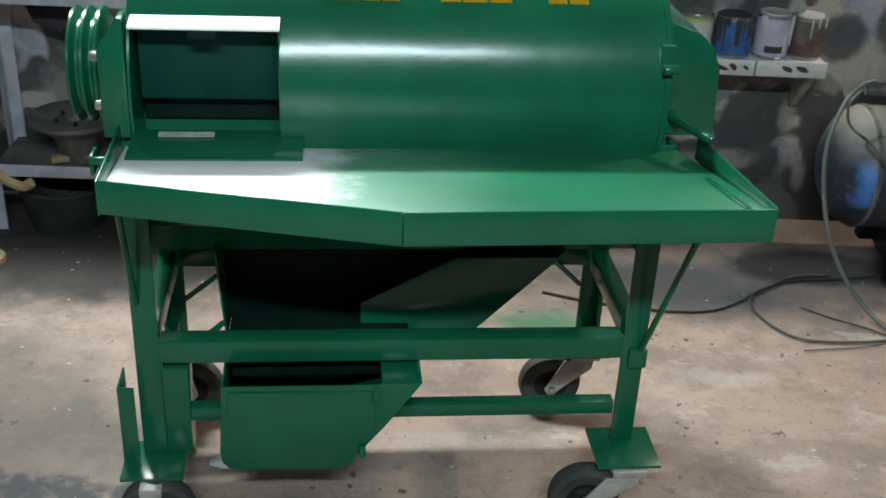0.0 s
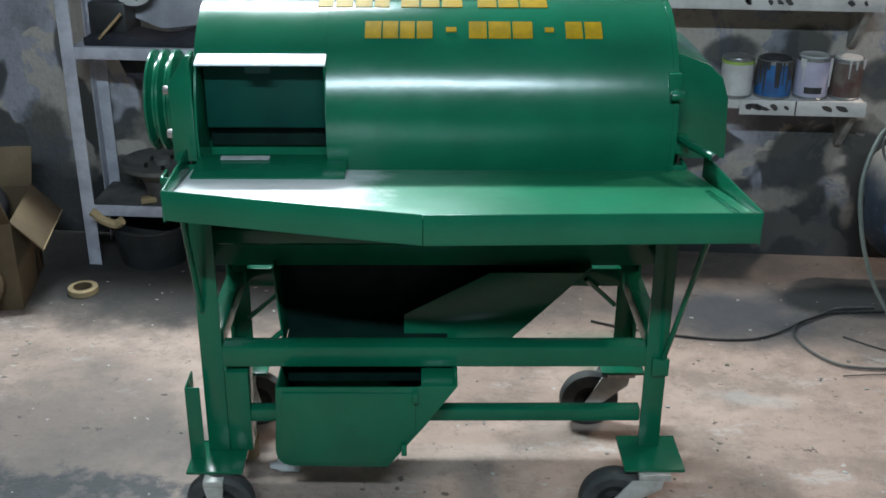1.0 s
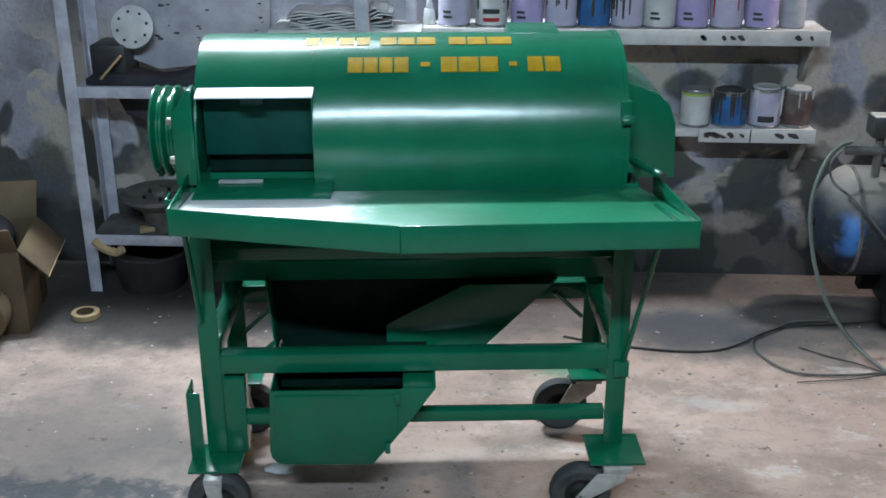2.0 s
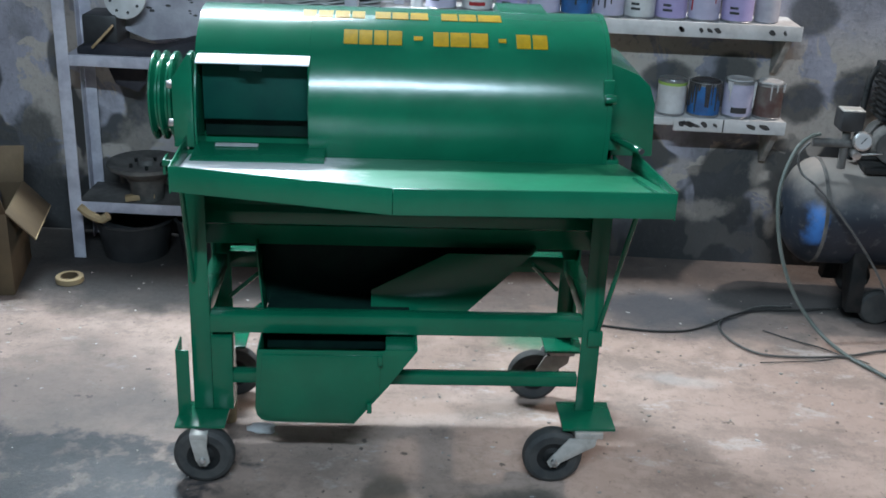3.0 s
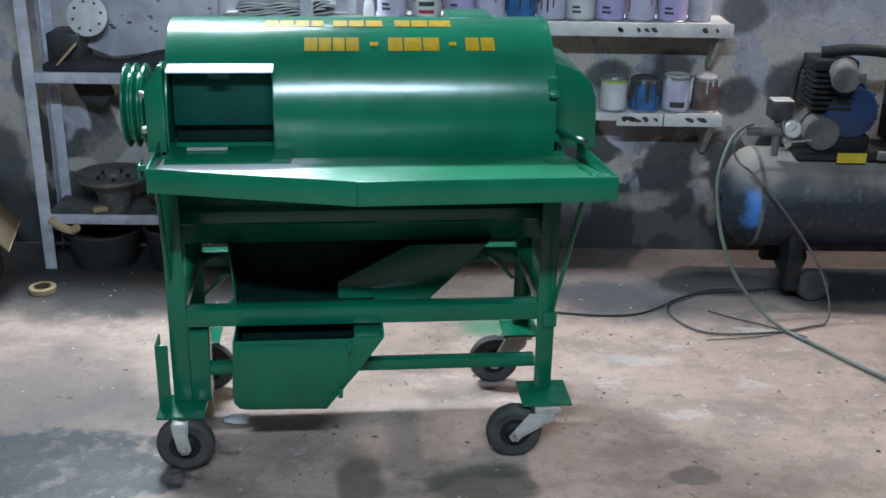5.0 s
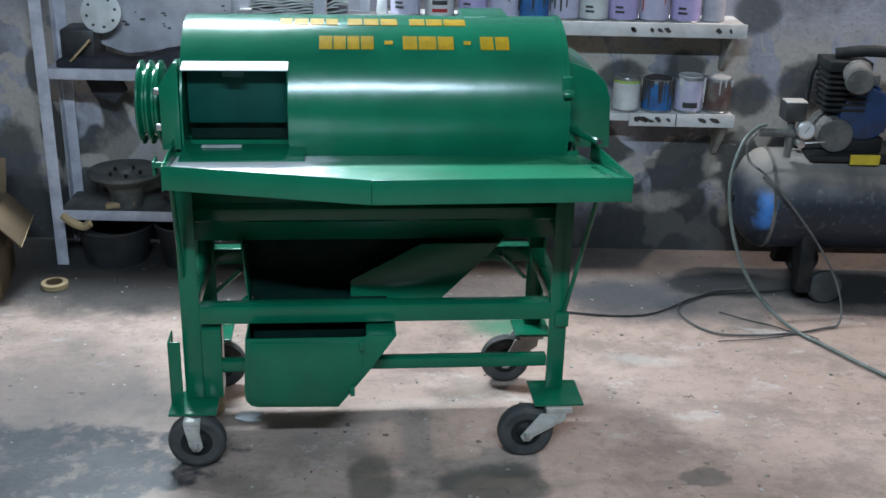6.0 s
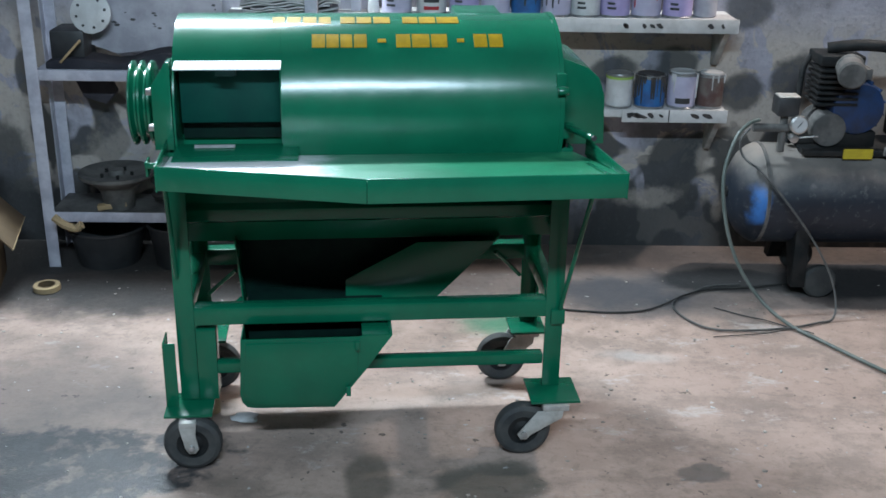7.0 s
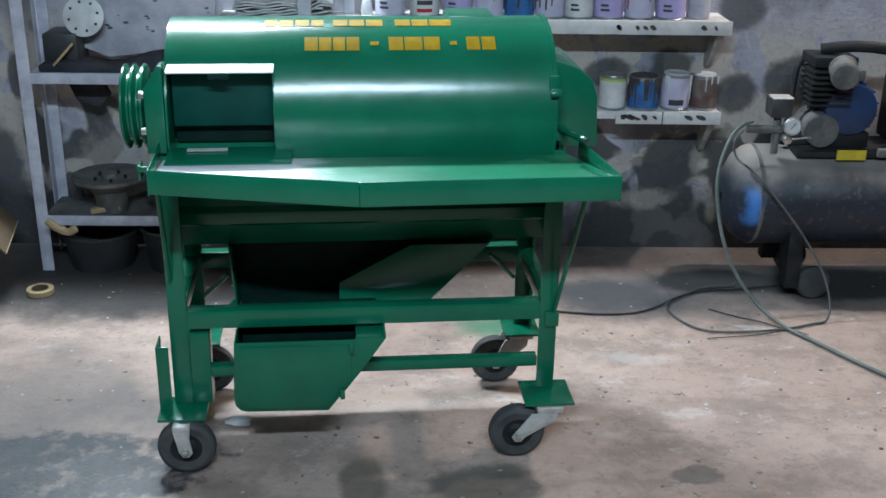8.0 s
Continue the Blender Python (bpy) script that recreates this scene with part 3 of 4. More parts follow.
# feed hood: sloping top flap, hanging front sheet, dark mouth below it
# the flap's near white is the wall tube's reflection, painted in
bm = bmesh.new()
prism(bm, [(0.032, 1.027), (-0.010, 1.0175), (-0.010, 1.0135), (0.032, 1.023)], "x", 0.040, 0.285)
hood = machine_part("feed_hood", bm, RUBBED_GLARE, "hood flap whitened with painted lamp glare", bevel=0.0008)
machine_part("hood_front", boxes((0.044, 0.281, 0.058, 0.062, 0.872, 1.018)), HOOD_SHADE, "hanging sheet with the hood's shade put into its teal", bevel=0.001, parent=hood)
machine_part("hood_hinge", boxes((0.135, 0.182, -0.009, 0.006, 0.999, 1.0132)), DEEP_SHADE, "dark hinge block", bevel=0.001, parent=hood)
machine_part("hood_side", boxes((0.2815, 0.284, -0.008, 0.046, 0.840, 1.013)), bevel=0.0008, parent=hood)
# a near-black plate paints the shade inside the mouth
machine_part("mouth_plate", boxes((0.042, 0.2810, 0.090, 0.094, 0.825, 1.00)), DEEP_SHADE, "plate inside the feed mouth, its shade put into the colour", bevel=0.0008, parent=hood)

# housing at the pulley end, eight-sided
bm = bmesh.new()
prism(bm, [(-0.014, 0.822), (-0.014, 0.975), (0.022, 1.030), (0.031, 1.030), (0.031, 0.822)], "y", -0.002, 0.045)
machine_part("end_housing", bm, bevel=0.002, sharp=25)
bm = bmesh.new()
prism(bm, [(0.046, 0.82), (0.046, 0.95), (0.09, 0.975), (0.31, 0.975), (0.37, 0.95), (0.37, 0.82)], "x", -0.010, 0.012)
machine_part("bearing_plate", bm, bevel=0.002, sharp=25)
bm = bmesh.new()
groove = [(0.030, -0.040), (0.096, -0.040), (0.104, -0.036), (0.104, -0.031), (0.086, -0.0225), (0.086, -0.0175), (0.104, -0.009), (0.104, -0.003), (0.086, 0.0055), (0.086, 0.0105), (0.104, 0.019), (0.104, 0.026), (0.098, 0.030), (0.030, 0.030), (0.030, -0.040)]
lathe(bm, [(q, 0.82 * w) for q, w in groove], (-0.058, YC - 0.005, 0.888), (1, 0, 0), 48)
pulley = machine_part("belt_pulley", bm, label="green three-groove belt pulley", sharp=30)
machine_part("shaft", rods(((-0.098, YC - 0.005, 0.888), (0.034, YC - 0.005, 0.888), 0.0145)), STEEL, "bare steel shaft end")
for by, bz in ((0.01, 0.955), (0.012, 0.868)):
    bm = bmesh.new()
    rod(bm, (-0.030, by + 0.02, bz), (-0.0135, by + 0.02, bz), 0.009, segments=6)
    machine_part("bolt", bm, BRIGHT, "bare steel bolt head", bevel=0.0008)
machine_part("belt_tension_arm", boxes((-0.034, 0.000, -0.050, -0.044, 0.792, 0.806), (-0.034, -0.028, -0.044, 0.0, 0.770, 0.806)), bevel=0.001)

# discharge housing at the other end
bm = bmesh.new()
prism(bm, [(0.956, 0.80), (0.956, 1.022), (1.030, 0.995), (1.060, 0.968), (1.075, 0.925), (1.081, 0.80)], "y", 0.085, 0.355)
guard = machine_part("discharge_guard", bm, bevel=0.0025, sharp=25)
machine_part("guard_strap", boxes((0.934, 0.958, -0.006, 0.010, 0.845, 1.00)), bevel=0.002)
bm = bmesh.new()
rod(bm, (0.936, -0.022, 0.962), (0.960, -0.022, 0.962), 0.010, segments=12)
machine_part("hinge_knuckle", bm, bevel=0.001)
machine_part("lever", rods(((0.966, 0.005, 0.868), (1.002, -0.125, 0.876), 0.0085)), GREEN, "green tube lever", bevel=0.001)
machine_part("lever_end", rods(((1.0022, -0.1258, 0.876), (1.0035, -0.131, 0.8765), 0.0065)), BLACK, "black open tube end")
machine_part("lever_bracket", boxes((0.955, 0.985, 0.000, 0.030, 0.8385, 0.872)), bevel=0.002)
bm = bmesh.new()
prism(bm, [(0.71, 1.086), (0.83, 1.086), (0.826, 1.106), (0.714, 1.106)], "y", 0.20, 0.33)
machine_part("rear_outlet_flange", bm, bevel=0.002)

# stencilled lettering, as plain bars that follow the curve
def bar(x0, x1, a0, a1, name="stencil_bar"):
    bm = bmesh.new()
    arc_sheet(bm, YC, ZC, R + 0.0016, 0.0014, x0, x1, a0, a1, 5, dent=0.0)
    return part(name, bm, YELLOW, drum, "", 0, 30)


for x0, x1 in ((0.357, 0.388), (0.391, 0.420), (0.424, 0.452), (0.456, 0.486), (0.556, 0.590), (0.594, 0.636), (0.640, 0.678), (0.742, 0.774), (0.779, 0.812)):
    bar(x0, x1, 30.0, 41.0)
for x0, x1 in ((0.512, 0.532), (0.702, 0.719)):
    bar(x0, x1, 34.0, 37.0)
for x0, x1 in ((0.262, 0.292), (0.297, 0.330), (0.335, 0.368), (0.373, 0.402), (0.425, 0.460), (0.464, 0.500), (0.505, 0.545), (0.575, 0.612), (0.616, 0.655), (0.659, 0.712)):
    bar(x0, x1, 8.5, 18.0)


# casters
def caster(x, y, top, px, py, fork_turn=0.0, plate=0.105):
    """A wheel at (x, y) under a mounting plate at (px, py)."""
    bm = boxes((px - plate / 2, px + plate / 2, py - plate / 2, py + plate / 2, top - 0.008, top))
    mount = machine_part("caster", bm, GREEN, "green plate caster with a black rubber wheel", bevel=0.002)
    bm = bmesh.new()
    for s in (-1, 1):
        yy = y + s * 0.030
        wide = 0.034 if abs(px - x) > 0.03 else 0.021
        top_x = px if abs(px - x) < 0.03 else px - 0.014
        prism(bm, [(top_x - wide, top - 0.024), (top_x + wide, top - 0.024), (top_x + wide * 0.9, top - 0.045), (x + 0.017, 0.067), (x + 0.008, 0.055), (x - 0.008, 0.055), (x - 0.017, 0.070)], "y", yy - 0.0025, yy + 0.0025)
    box(bm, px - wide, px + wide, min(y - 0.0325, py - 0.03), max(y + 0.0325, py + 0.03), top - 0.024, top - 0.0085)
    part("fork", bm, STEEL, mount, "dusty zinc-plated fork", 0.0012)
    bm = bmesh.new()
    lathe(bm, [(0.040, -0.019), (0.060, -0.021), (0.070, -0.016), (0.0735, -0.006), (0.0735, 0.006), (0.070, 0.016), (0.060, 0.021), (0.040, 0.019), (0.040, -0.019)], (x, y, 0.0735), (0, 1, 0), 44)
    part("tyre", bm, RUBBER, mount, "black rubber tyre", 0, 30)
    bm = bmesh.new()
    lathe(bm, [(0.0, -0.017), (0.016, -0.020), (0.026, -0.014), (0.0397, -0.016), (0.0397, 0.016), (0.026, 0.014), (0.016, 0.020), (0.0, 0.017)], (x, y, 0.0735), (0, 1, 0), 32)
    part("rim", bm, CAST, mount, "", 0, 30)
    bm = bmesh.new()
    rod(bm, (x, y - 0.042, 0.0735), (x, y + 0.042, 0.0735), 0.0075, segments=8)
    part("axle_bolt", bm, BRIGHT, mount, "bare steel axle bolt", 0.001)
    return mount


caster(0.880, -0.062, 0.160, 0.962, -0.020, plate=0.130)
caster(0.032, -0.072, 0.152, 0.024, -0.020, plate=0.120)
caster(0.882, 0.345, 0.172, 0.955, 0.350, plate=0.105)
caster(0.050, 0.345, 0.172, 0.035, 0.350, plate=0.105)
machine_part("leg_sleeve", boxes((0.0465, 0.096, -0.001, 0.058, 0.153, 0.350)), bevel=0.002)
machine_part("foot_gusset", boxes((-0.034, -0.002, -0.032, -0.028, 0.120, 0.330), (-0.034, -0.030, -0.0275, 0.040, 0.120, 0.330)), bevel=0.002)

# ---------------------------------------------------------------- shelves on the back wall
def board(name, size, label, brackets=(), lip=None):
    thing = solid(name, boxes(size), SHELF, 0.003)
    tagged(thing, label, "shelf")
    if lip:
        part("front_strip", boxes(lip), SHELF, thing, "", 0.002)
    for x in brackets:
        bm = bmesh.new()
        prism(bm, [(Y1 - 0.002, size[4] - 0.002), (size[2] + 0.03, size[4] - 0.002), (size[2] + 0.03, size[4] - 0.02), (Y1 - 0.03, size[4] - 0.16), (Y1 - 0.002, size[4] - 0.16)], "x", x, x + 0.02)
        part("bracket", bm, STEEL, thing, "dark steel bracket", 0.001)
    return thing


upper = board("wall_shelf", (0.08, 1.365, 4.455, Y1 - 0.001, 0.885, 0.916), "white painted board shelf splashed with dark paint", (1.33,), (0.082, 1.367, 4.447, 4.4545, 0.870, 0.919))
lower = board("wall_shelf", (0.88, 1.360, 4.460, Y1 - 0.001, 0.566, 0.594), "narrow white board shelf holding used paint tins", (1.335,), (0.985, 1.362, 4.452, 4.4595, 0.550, 0.597))
rng = random.Random(7)
for thing, zz, x0, x1, y in ((upper, 0.895, 0.90, 1.32, 4.4465), (lower, 0.575, 1.0, 1.34, 4.4515)):
    for k in range(7):
        x, w = rng.uniform(x0, x1), rng.uniform(0.006, 0.03)
        bm = bmesh.new()
        n = 9
        ring = [(x + w * math.cos(2 * math.pi * i / n) * rng.uniform(0.6, 1.1), zz + 0.010 * math.sin(2 * math.pi * i / n) * rng.uniform(0.5, 1.1) - 0.3 * w * math.cos(2 * math.pi * i / n)) for i in range(n)]
        prism(bm, ring, "y", y - 0.0012, y)
        part("paint_run", bm, SPLASH, thing)
part("board_joint", boxes((1.150, 1.154, 4.4505, 4.4520, 0.552, 0.596)), SPLASH, lower)


def tin(name, x, y, z, r, h, body, label, drips=None, lid=True, bands=(), count=9, seed=1, turn=0.0):
    """A round paint tin with a seamed rim, lid, label and runs of dried paint."""
    can = base(name, pose(x, y, z, 0, 0, turn), label, "paint tin", "paint tins on the shelves")
    bm = bmesh.new()
    lathe(bm, [(0.0, 0.0), (r - 0.002, 0.0), (r, 0.002), (r, 0.005), (r - 0.002, 0.007), (r - 0.002, h - 0.007), (r, h - 0.005), (r, h - 0.001), (r - 0.003, h), (r - 0.006, h - 0.004), (0.0, h - 0.004)], (0, 0, 0), (0, 0, 1), 32)
    part("body", bm, TIN, can, "", 0, 30)
    bm = bmesh.new()
    lathe(bm, [(r - 0.0018, 0.009), (r - 0.0008, 0.009), (r - 0.0008, h - 0.012), (r - 0.0018, h - 0.012), (r - 0.0018, 0.009)], (0, 0, 0), (0, 0, 1), 32)
    part("paper_label", bm, body, can, "", 0, 30)
    if lid:
        bm = bmesh.new()
        lathe(bm, [(0.0, h + 0.002), (r - 0.018, h + 0.002), (r - 0.014, h + 0.004), (r - 0.008, h + 0.003), (r - 0.0065, h - 0.003), (0.0, h - 0.003)], (0, 0, 0), (0, 0, 1), 32)
        part("lid", bm, TIN if drips is None else drips, can, "", 0, 30)
    lot = random.Random(seed)
    if drips is not None:
        for k in range(count):
            a = radians(-90 + lot.uniform(-80, 80))
            length, w = lot.uniform(0.2, 0.85) * h, lot.uniform(0.002, 0.0055)
            bm = bmesh.new()
            rod(bm, ((r - 0.0002) * math.cos(a), (r - 0.0002) * math.sin(a), h - 0.002), ((r - 0.0002) * math.cos(a), (r - 0.0002) * math.sin(a), h - length), w * 1.3, w * 0.6, 8)
            part("drip", bm, drips, can)
    for a0, a1, z0, z1, tone in bands:
        bm = bmesh.new()
        pts = []
        for rr in (r - 0.0006, r + 0.0002):
            row = [((rr) * math.cos(radians(a0 + (a1 - a0) * k / 6)), rr * math.sin(radians(a0 + (a1 - a0) * k / 6))) for k in range(7)]
            pts += row if not pts else row[::-1]
        prism(bm, pts, "z", z0, z1)
        part("label_bar", bm, tone, can)
    return can


LZ, UZ = 0.5945, 0.9165
first = tin("paint_tin", 0.978, 4.515, LZ, 0.049, 0.120, WHITE, "white paint tin with a plain label, slightly grimy", None)
bm = bmesh.new()
lathe(bm, [(0.0475, 0.104), (0.0494, 0.104), (0.0494, 0.113), (0.0475, 0.113), (0.0475, 0.104)], (0, 0, 0), (0, 0, 1), 32)
part("rim_band", bm, surface("lime_paint", (0.32, 0.45, 0.10), (0.24, 0.36, 0.10), 0.5), first, "lime green band", 0, 30)
tin("paint_tin", 1.090, 4.518, LZ, 0.055, 0.118, BLUE_LABEL, "blue paint tin with dark and white dried runs", SPLASH, count=12, seed=3)
tin("paint_tin", 1.205, 4.520, LZ, 0.052, 0.128, PALE_LILAC, "pale grey paint tin with a dark label bar", WHITE, count=5, seed=4, bands=((-125, -65, 0.020, 0.040, BLACK),))
tin("paint_tin", 1.308, 4.522, LZ, 0.048, 0.124, BROWN, "rust brown paint tin with white dried runs", WHITE, count=4, seed=9)
upper_row = [
    (0.180, PALE_LILAC, None, 0), (0.300, WHITE, SPLASH, 8), (0.415, LILAC, None, 0), (0.525, PALE_LILAC, SPLASH, 11), (0.630, BLUE_LABEL, SPLASH, 9),
    (0.735, PALE_LILAC, SPLASH, 8), (0.838, WHITE, None, 0), (0.942, LILAC, None, 0), (1.050, PALE_LILAC, RED, 8), (1.160, LILAC, None, 0)]
for i, (x, tone, drips, count) in enumerate(upper_row):
    words = "lilac paint tin standing on the upper shelf" if tone is LILAC else "pale paint tin on the upper shelf"
    if drips is RED:
        words = "pale paint tin with red dried runs"
    elif drips is SPLASH:
        words = "paint tin with dark dried runs down its side"
    bars = ((-130, -95, 0.030, 0.038, BLACK), (-130, -100, 0.046, 0.054, BLACK)) if drips is None else ()
    if i == 1:
        bars = ((-120, -60, 0.020, 0.032, RED), (-120, -60, 0.045, 0.06, BLACK))
    tin("paint_tin", x, 4.512, UZ, 0.0525, 0.165, tone, words, drips, bands=bars, count=count, seed=20 + i)

# things at the end of the shelf, above the drum
glass = base("glass_jar", pose(1.262, 4.53, UZ), "clear dusty glass jar on the upper shelf", "jar")
bm = bmesh.new()
lathe(bm, [(0.0, 0.0), (0.036, 0.0), (0.040, 0.004), (0.040, 0.10), (0.033, 0.115), (0.033, 0.13), (0.030, 0.13), (0.030, 0.114), (0.037, 0.099), (0.037, 0.006), (0.0, 0.006)], (0, 0, 0), (0, 0, 1), 28)
part("jar_wall", bm, STONE, glass, "", 0, 30)

ledge = board("wall_shelf", (-0.42, 0.075, 4.455, Y1 - 0.001, 0.885, 0.905), "grey board shelf with folded sheets on it", ())
sheets = base("folded_sheets", pose(-0.19, 4.53, 0.9055, 0, 0, 4), "stack of crumpled silver grey sheets", "sheets")
lot = random.Random(5)
for k in range(7):
    bm = bmesh.new()
    z = 0.009 * k
    pts = []
    w = 0.155 + lot.uniform(-0.02, 0.02)
    top = [(-w + 2 * w * i / 14, z + 0.004 + 0.004 * math.sin(i * 1.3 + k) + (0.012 if i > 11 else 0) * (k / 6)) for i in range(15)]
    prism(bm, top + [(u, v - 0.0055) for u, v in top[::-1]], "y", -0.06 + lot.uniform(-0.008, 0.008), 0.07)
    part("sheet", bm, PAPER, sheets, "", 0.0006)
post = tagged(solid("shelf_post", boxes((0.015, 0.05, 4.60, Y1 - 0.001, 0.9055, 1.35)), PALE_STEEL, 0.002), "pale steel post above the shelf", "post")
tagged(solid("putty_bottle", rods(((0.098, 4.53, UZ), (0.098, 4.53, UZ + 0.05), 0.022, 0.016), ((0.098, 4.53, UZ + 0.05), (0.098, 4.53, UZ + 0.085), 0.012, 0.008)), WHITE, 0.002), "small white plastic bottle", "bottle")

# ---------------------------------------------------------------- the steel rack
rack = base("steel_rack", pose(-1.065, 4.38, 0), "pale painted angle steel rack with two board shelves", "rack")


def angle_post(x, y, sx, sy):
    bm = boxes((min(x, x + sx * 0.042), max(x, x + sx * 0.042), y, y + 0.004 * sy if sy > 0 else y + 0.004, 0, 1.75))
    x2 = x if sx > 0 else x - 0.004
    box(bm, x2, x2 + 0.004, min(y + 0.004, y + sy * 0.04), max(y + 0.004, y + sy * 0.04), 0, 1.75)
    part("post", bm, PALE_STEEL, rack, "", 0.0008)


angle_post(-0.021, 0.0, 1, 1)
angle_post(0.98, 0.0, -1, 1)
angle_post(-0.021, 0.245, 1, -1)
angle_post(0.98, 0.245, -1, -1)
for z in (0.196, 0.712, 1.26):
    part("shelf_edge", boxes((0.022, 0.937, -0.002, 0.002, z - 0.019, z + 0.018)), PALE_STEEL, rack, "", 0.0008)
    # the lowest board gets a darker tone than the upper two
    part("shelf_board", boxes((0.0, 0.955, 0.006, 0.235, z - 0.008, z + 0.010)), DUST if z < 0.5 else PALE_STEEL, rack, "", 0.001)

# on the upper board
cloth = bmesh.new()
edge = [(-0.50 + 0.045 * i, 0.018 + 0.050 * (0.5 + 0.5 * math.sin(i * 0.9)) * (1 - abs(i - 11) / 15)) for i in range(23)]
prism(cloth, [(-0.50, 0.0)] + edge + [(0.49, 0.0)], "y", -0.075, 0.06)
pad = solid("oily_cloth", cloth, CLOTH, 0.004)
pad.matrix_world = pose(-0.53, 4.50, 0.7225)
tagged(pad, "dark oily cloth heaped on the rack shelf", "cloth")
plate = base("speckled_sheet", pose(-0.64, 4.545, 0.765, -16, 0, 0), "grey speckled sheet leaning on the rack shelf", "sheet")
bm = bmesh.new()
prism(bm, [(-0.26, 0.02), (-0.17, -0.012), (0.0, 0.010), (0.17, 0.022), (0.20, 0.05), (0.20, 0.27), (-0.24, 0.29), (-0.275, 0.16)], "y", -0.004, 0.004)
part("panel", bm, STONE, plate, "", 0.0015)
lot = random.Random(12)
for k in range(26):
    u, v = lot.uniform(-0.18, 0.18), lot.uniform(0.04, 0.26)
    w = lot.uniform(0.004, 0.013)
    bm = bmesh.new()
    prism(bm, [(u + w * math.cos(i * math.pi / 3) * lot.uniform(0.6, 1.2), v + 0.45 * w * math.sin(i * math.pi / 3) * lot.uniform(0.6, 1.2)) for i in range(6)], "y", -0.0052, -0.0041)
    part("speck", bm, SPLASH, plate)
disc = base("sanding_disc", pose(-0.876, 4.475, 0.852, -14, 0, 0), "round white sanding disc with eight holes", "sanding disc")
bm = bmesh.new()
rod(bm, (0, 0.003, 0.055), (0, -0.003, 0.055), 0.070, segments=48)
part("pad", bm, WHITE, disc, "", 0.001)
for k in range(8):
    a = 2 * math.pi * (k + 0.3) / 8
    bm = bmesh.new()
    rod(bm, (0.050 * math.cos(a), -0.0026, 0.055 + 0.050 * math.sin(a)), (0.050 * math.cos(a), -0.0042, 0.055 + 0.050 * math.sin(a)), 0.0052, segments=10)
    part("hole", bm, BLACK, disc)
tagged(solid("wooden_stick", (lambda b: (beam(b, (-0.975, 4.42, 0.748), (-0.905, 4.43, 0.822), 0.020, 0.008), b)[1])(bmesh.new()), WOOD, 0.001), "short bare wooden stick", "stick")
crate = solid("dark_tool_case", boxes((-1.02, -0.90, 4.46, 4.60, 0.7225, 0.85)), BLACK, 0.01)
tagged(crate, "black plastic tool case on the rack", "case")
under = solid("hanging_rag", (lambda b: (prism(b, [(-0.98, 0.70), (-0.86, 0.70), (-0.82, 0.62), (-0.86, 0.575), (-0.94, 0.60)], "y", 4.52, 4.56), b)[1])(bmesh.new()), CLOTH, 0.006)
tagged(under, "dark rag hanging below the rack shelf", "rag")

# on the lower board
hub = base("brake_drum", pose(-0.835, 4.47, 0.2065), "dusty dark iron wheel hub lying on the rack", "wheel hub")
bm = bmesh.new()
lathe(bm, [(0.0, 0.0), (0.055, 0.0), (0.060, 0.055), (0.075, 0.085), (0.128, 0.118), (0.134, 0.124), (0.134, 0.136), (0.124, 0.138), (0.060, 0.120), (0.030, 0.124), (0.026, 0.142), (0.0, 0.142)], (0, 0, 0), (0, 0, 1), 44)
part("hub_body", bm, DUST, hub, "", 0, 30)
for k in range(5):
    a = 2 * math.pi * k / 5
    bm = bmesh.new()
    rod(bm, (0.055 * math.cos(a), 0.055 * math.sin(a), 0.119), (0.055 * math.cos(a), 0.055 * math.sin(a), 0.134), 0.006, segments=6)
    part("stud", bm, CAST, hub)
coil = bmesh.new()
hose(coil, [(-0.62 + 0.085 * math.cos(a * 0.7), 4.49 + 0.06 * math.sin(a * 0.7), 0.222 + 0.006 * a) for a in range(22)], 0.013)
tagged(solid("rubber_hose_coil", coil, CABLE), "coil of black rubber hose on the rack", "hose")
tagged(solid("wood_offcut", (lambda b: (beam(b, (-0.90, 4.42, 0.218), (-0.80, 4.44, 0.230), 0.030, 0.018), b)[1])(bmesh.new()), WOOD, 0.001), "small pale wooden offcut", "wood")

# under the rack
bucket = base("black_bucket", pose(-0.62, 4.44, 0), "black plastic bucket under the rack", "bucket")
bm = bmesh.new()
lathe(bm, [(0.0, 0.0), (0.085, 0.0), (0.108, 0.15), (0.114, 0.152), (0.114, 0.16), (0.104, 0.16), (0.082, 0.008), (0.0, 0.008)], (0, 0, 0), (0, 0, 1), 36)
part("pail", bm, BLACK, bucket, "", 0, 30)
dish = base("dark_oil_pot", pose(-0.885, 4.46, 0), "dark round oil pot on the floor", "pot")
bm = bmesh.new()
lathe(bm, [(0.0, 0.0), (0.11, 0.0), (0.135, 0.13), (0.142, 0.132), (0.142, 0.140), (0.130, 0.14), (0.106, 0.006), (0.0, 0.006)], (0, 0, 0), (0, 0, 1), 36)
part("pan", bm, BLACK, dish, "", 0, 30)
roll = base("tape_roll", pose(-1.030, 4.175, 0), "roll of brown packing tape on the floor", "tape")
bm = bmesh.new()
lathe(bm, [(0.030, 0.0), (0.044, 0.0), (0.046, 0.002), (0.046, 0.018), (0.044, 0.020), (0.030, 0.020), (0.030, 0.0)], (0, 0, 0), (0, 0, 1), 36)
part("tape", bm, CARD_EDGE, roll, "", 0, 30)
bm = bmesh.new()
lathe(bm, [(0.0265, 0.001), (0.0298, 0.001), (0.0298, 0.0215), (0.0265, 0.0215), (0.0265, 0.001)], (0, 0, 0), (0, 0, 1), 30)
part("core", bm, CARD, roll, "", 0, 30)


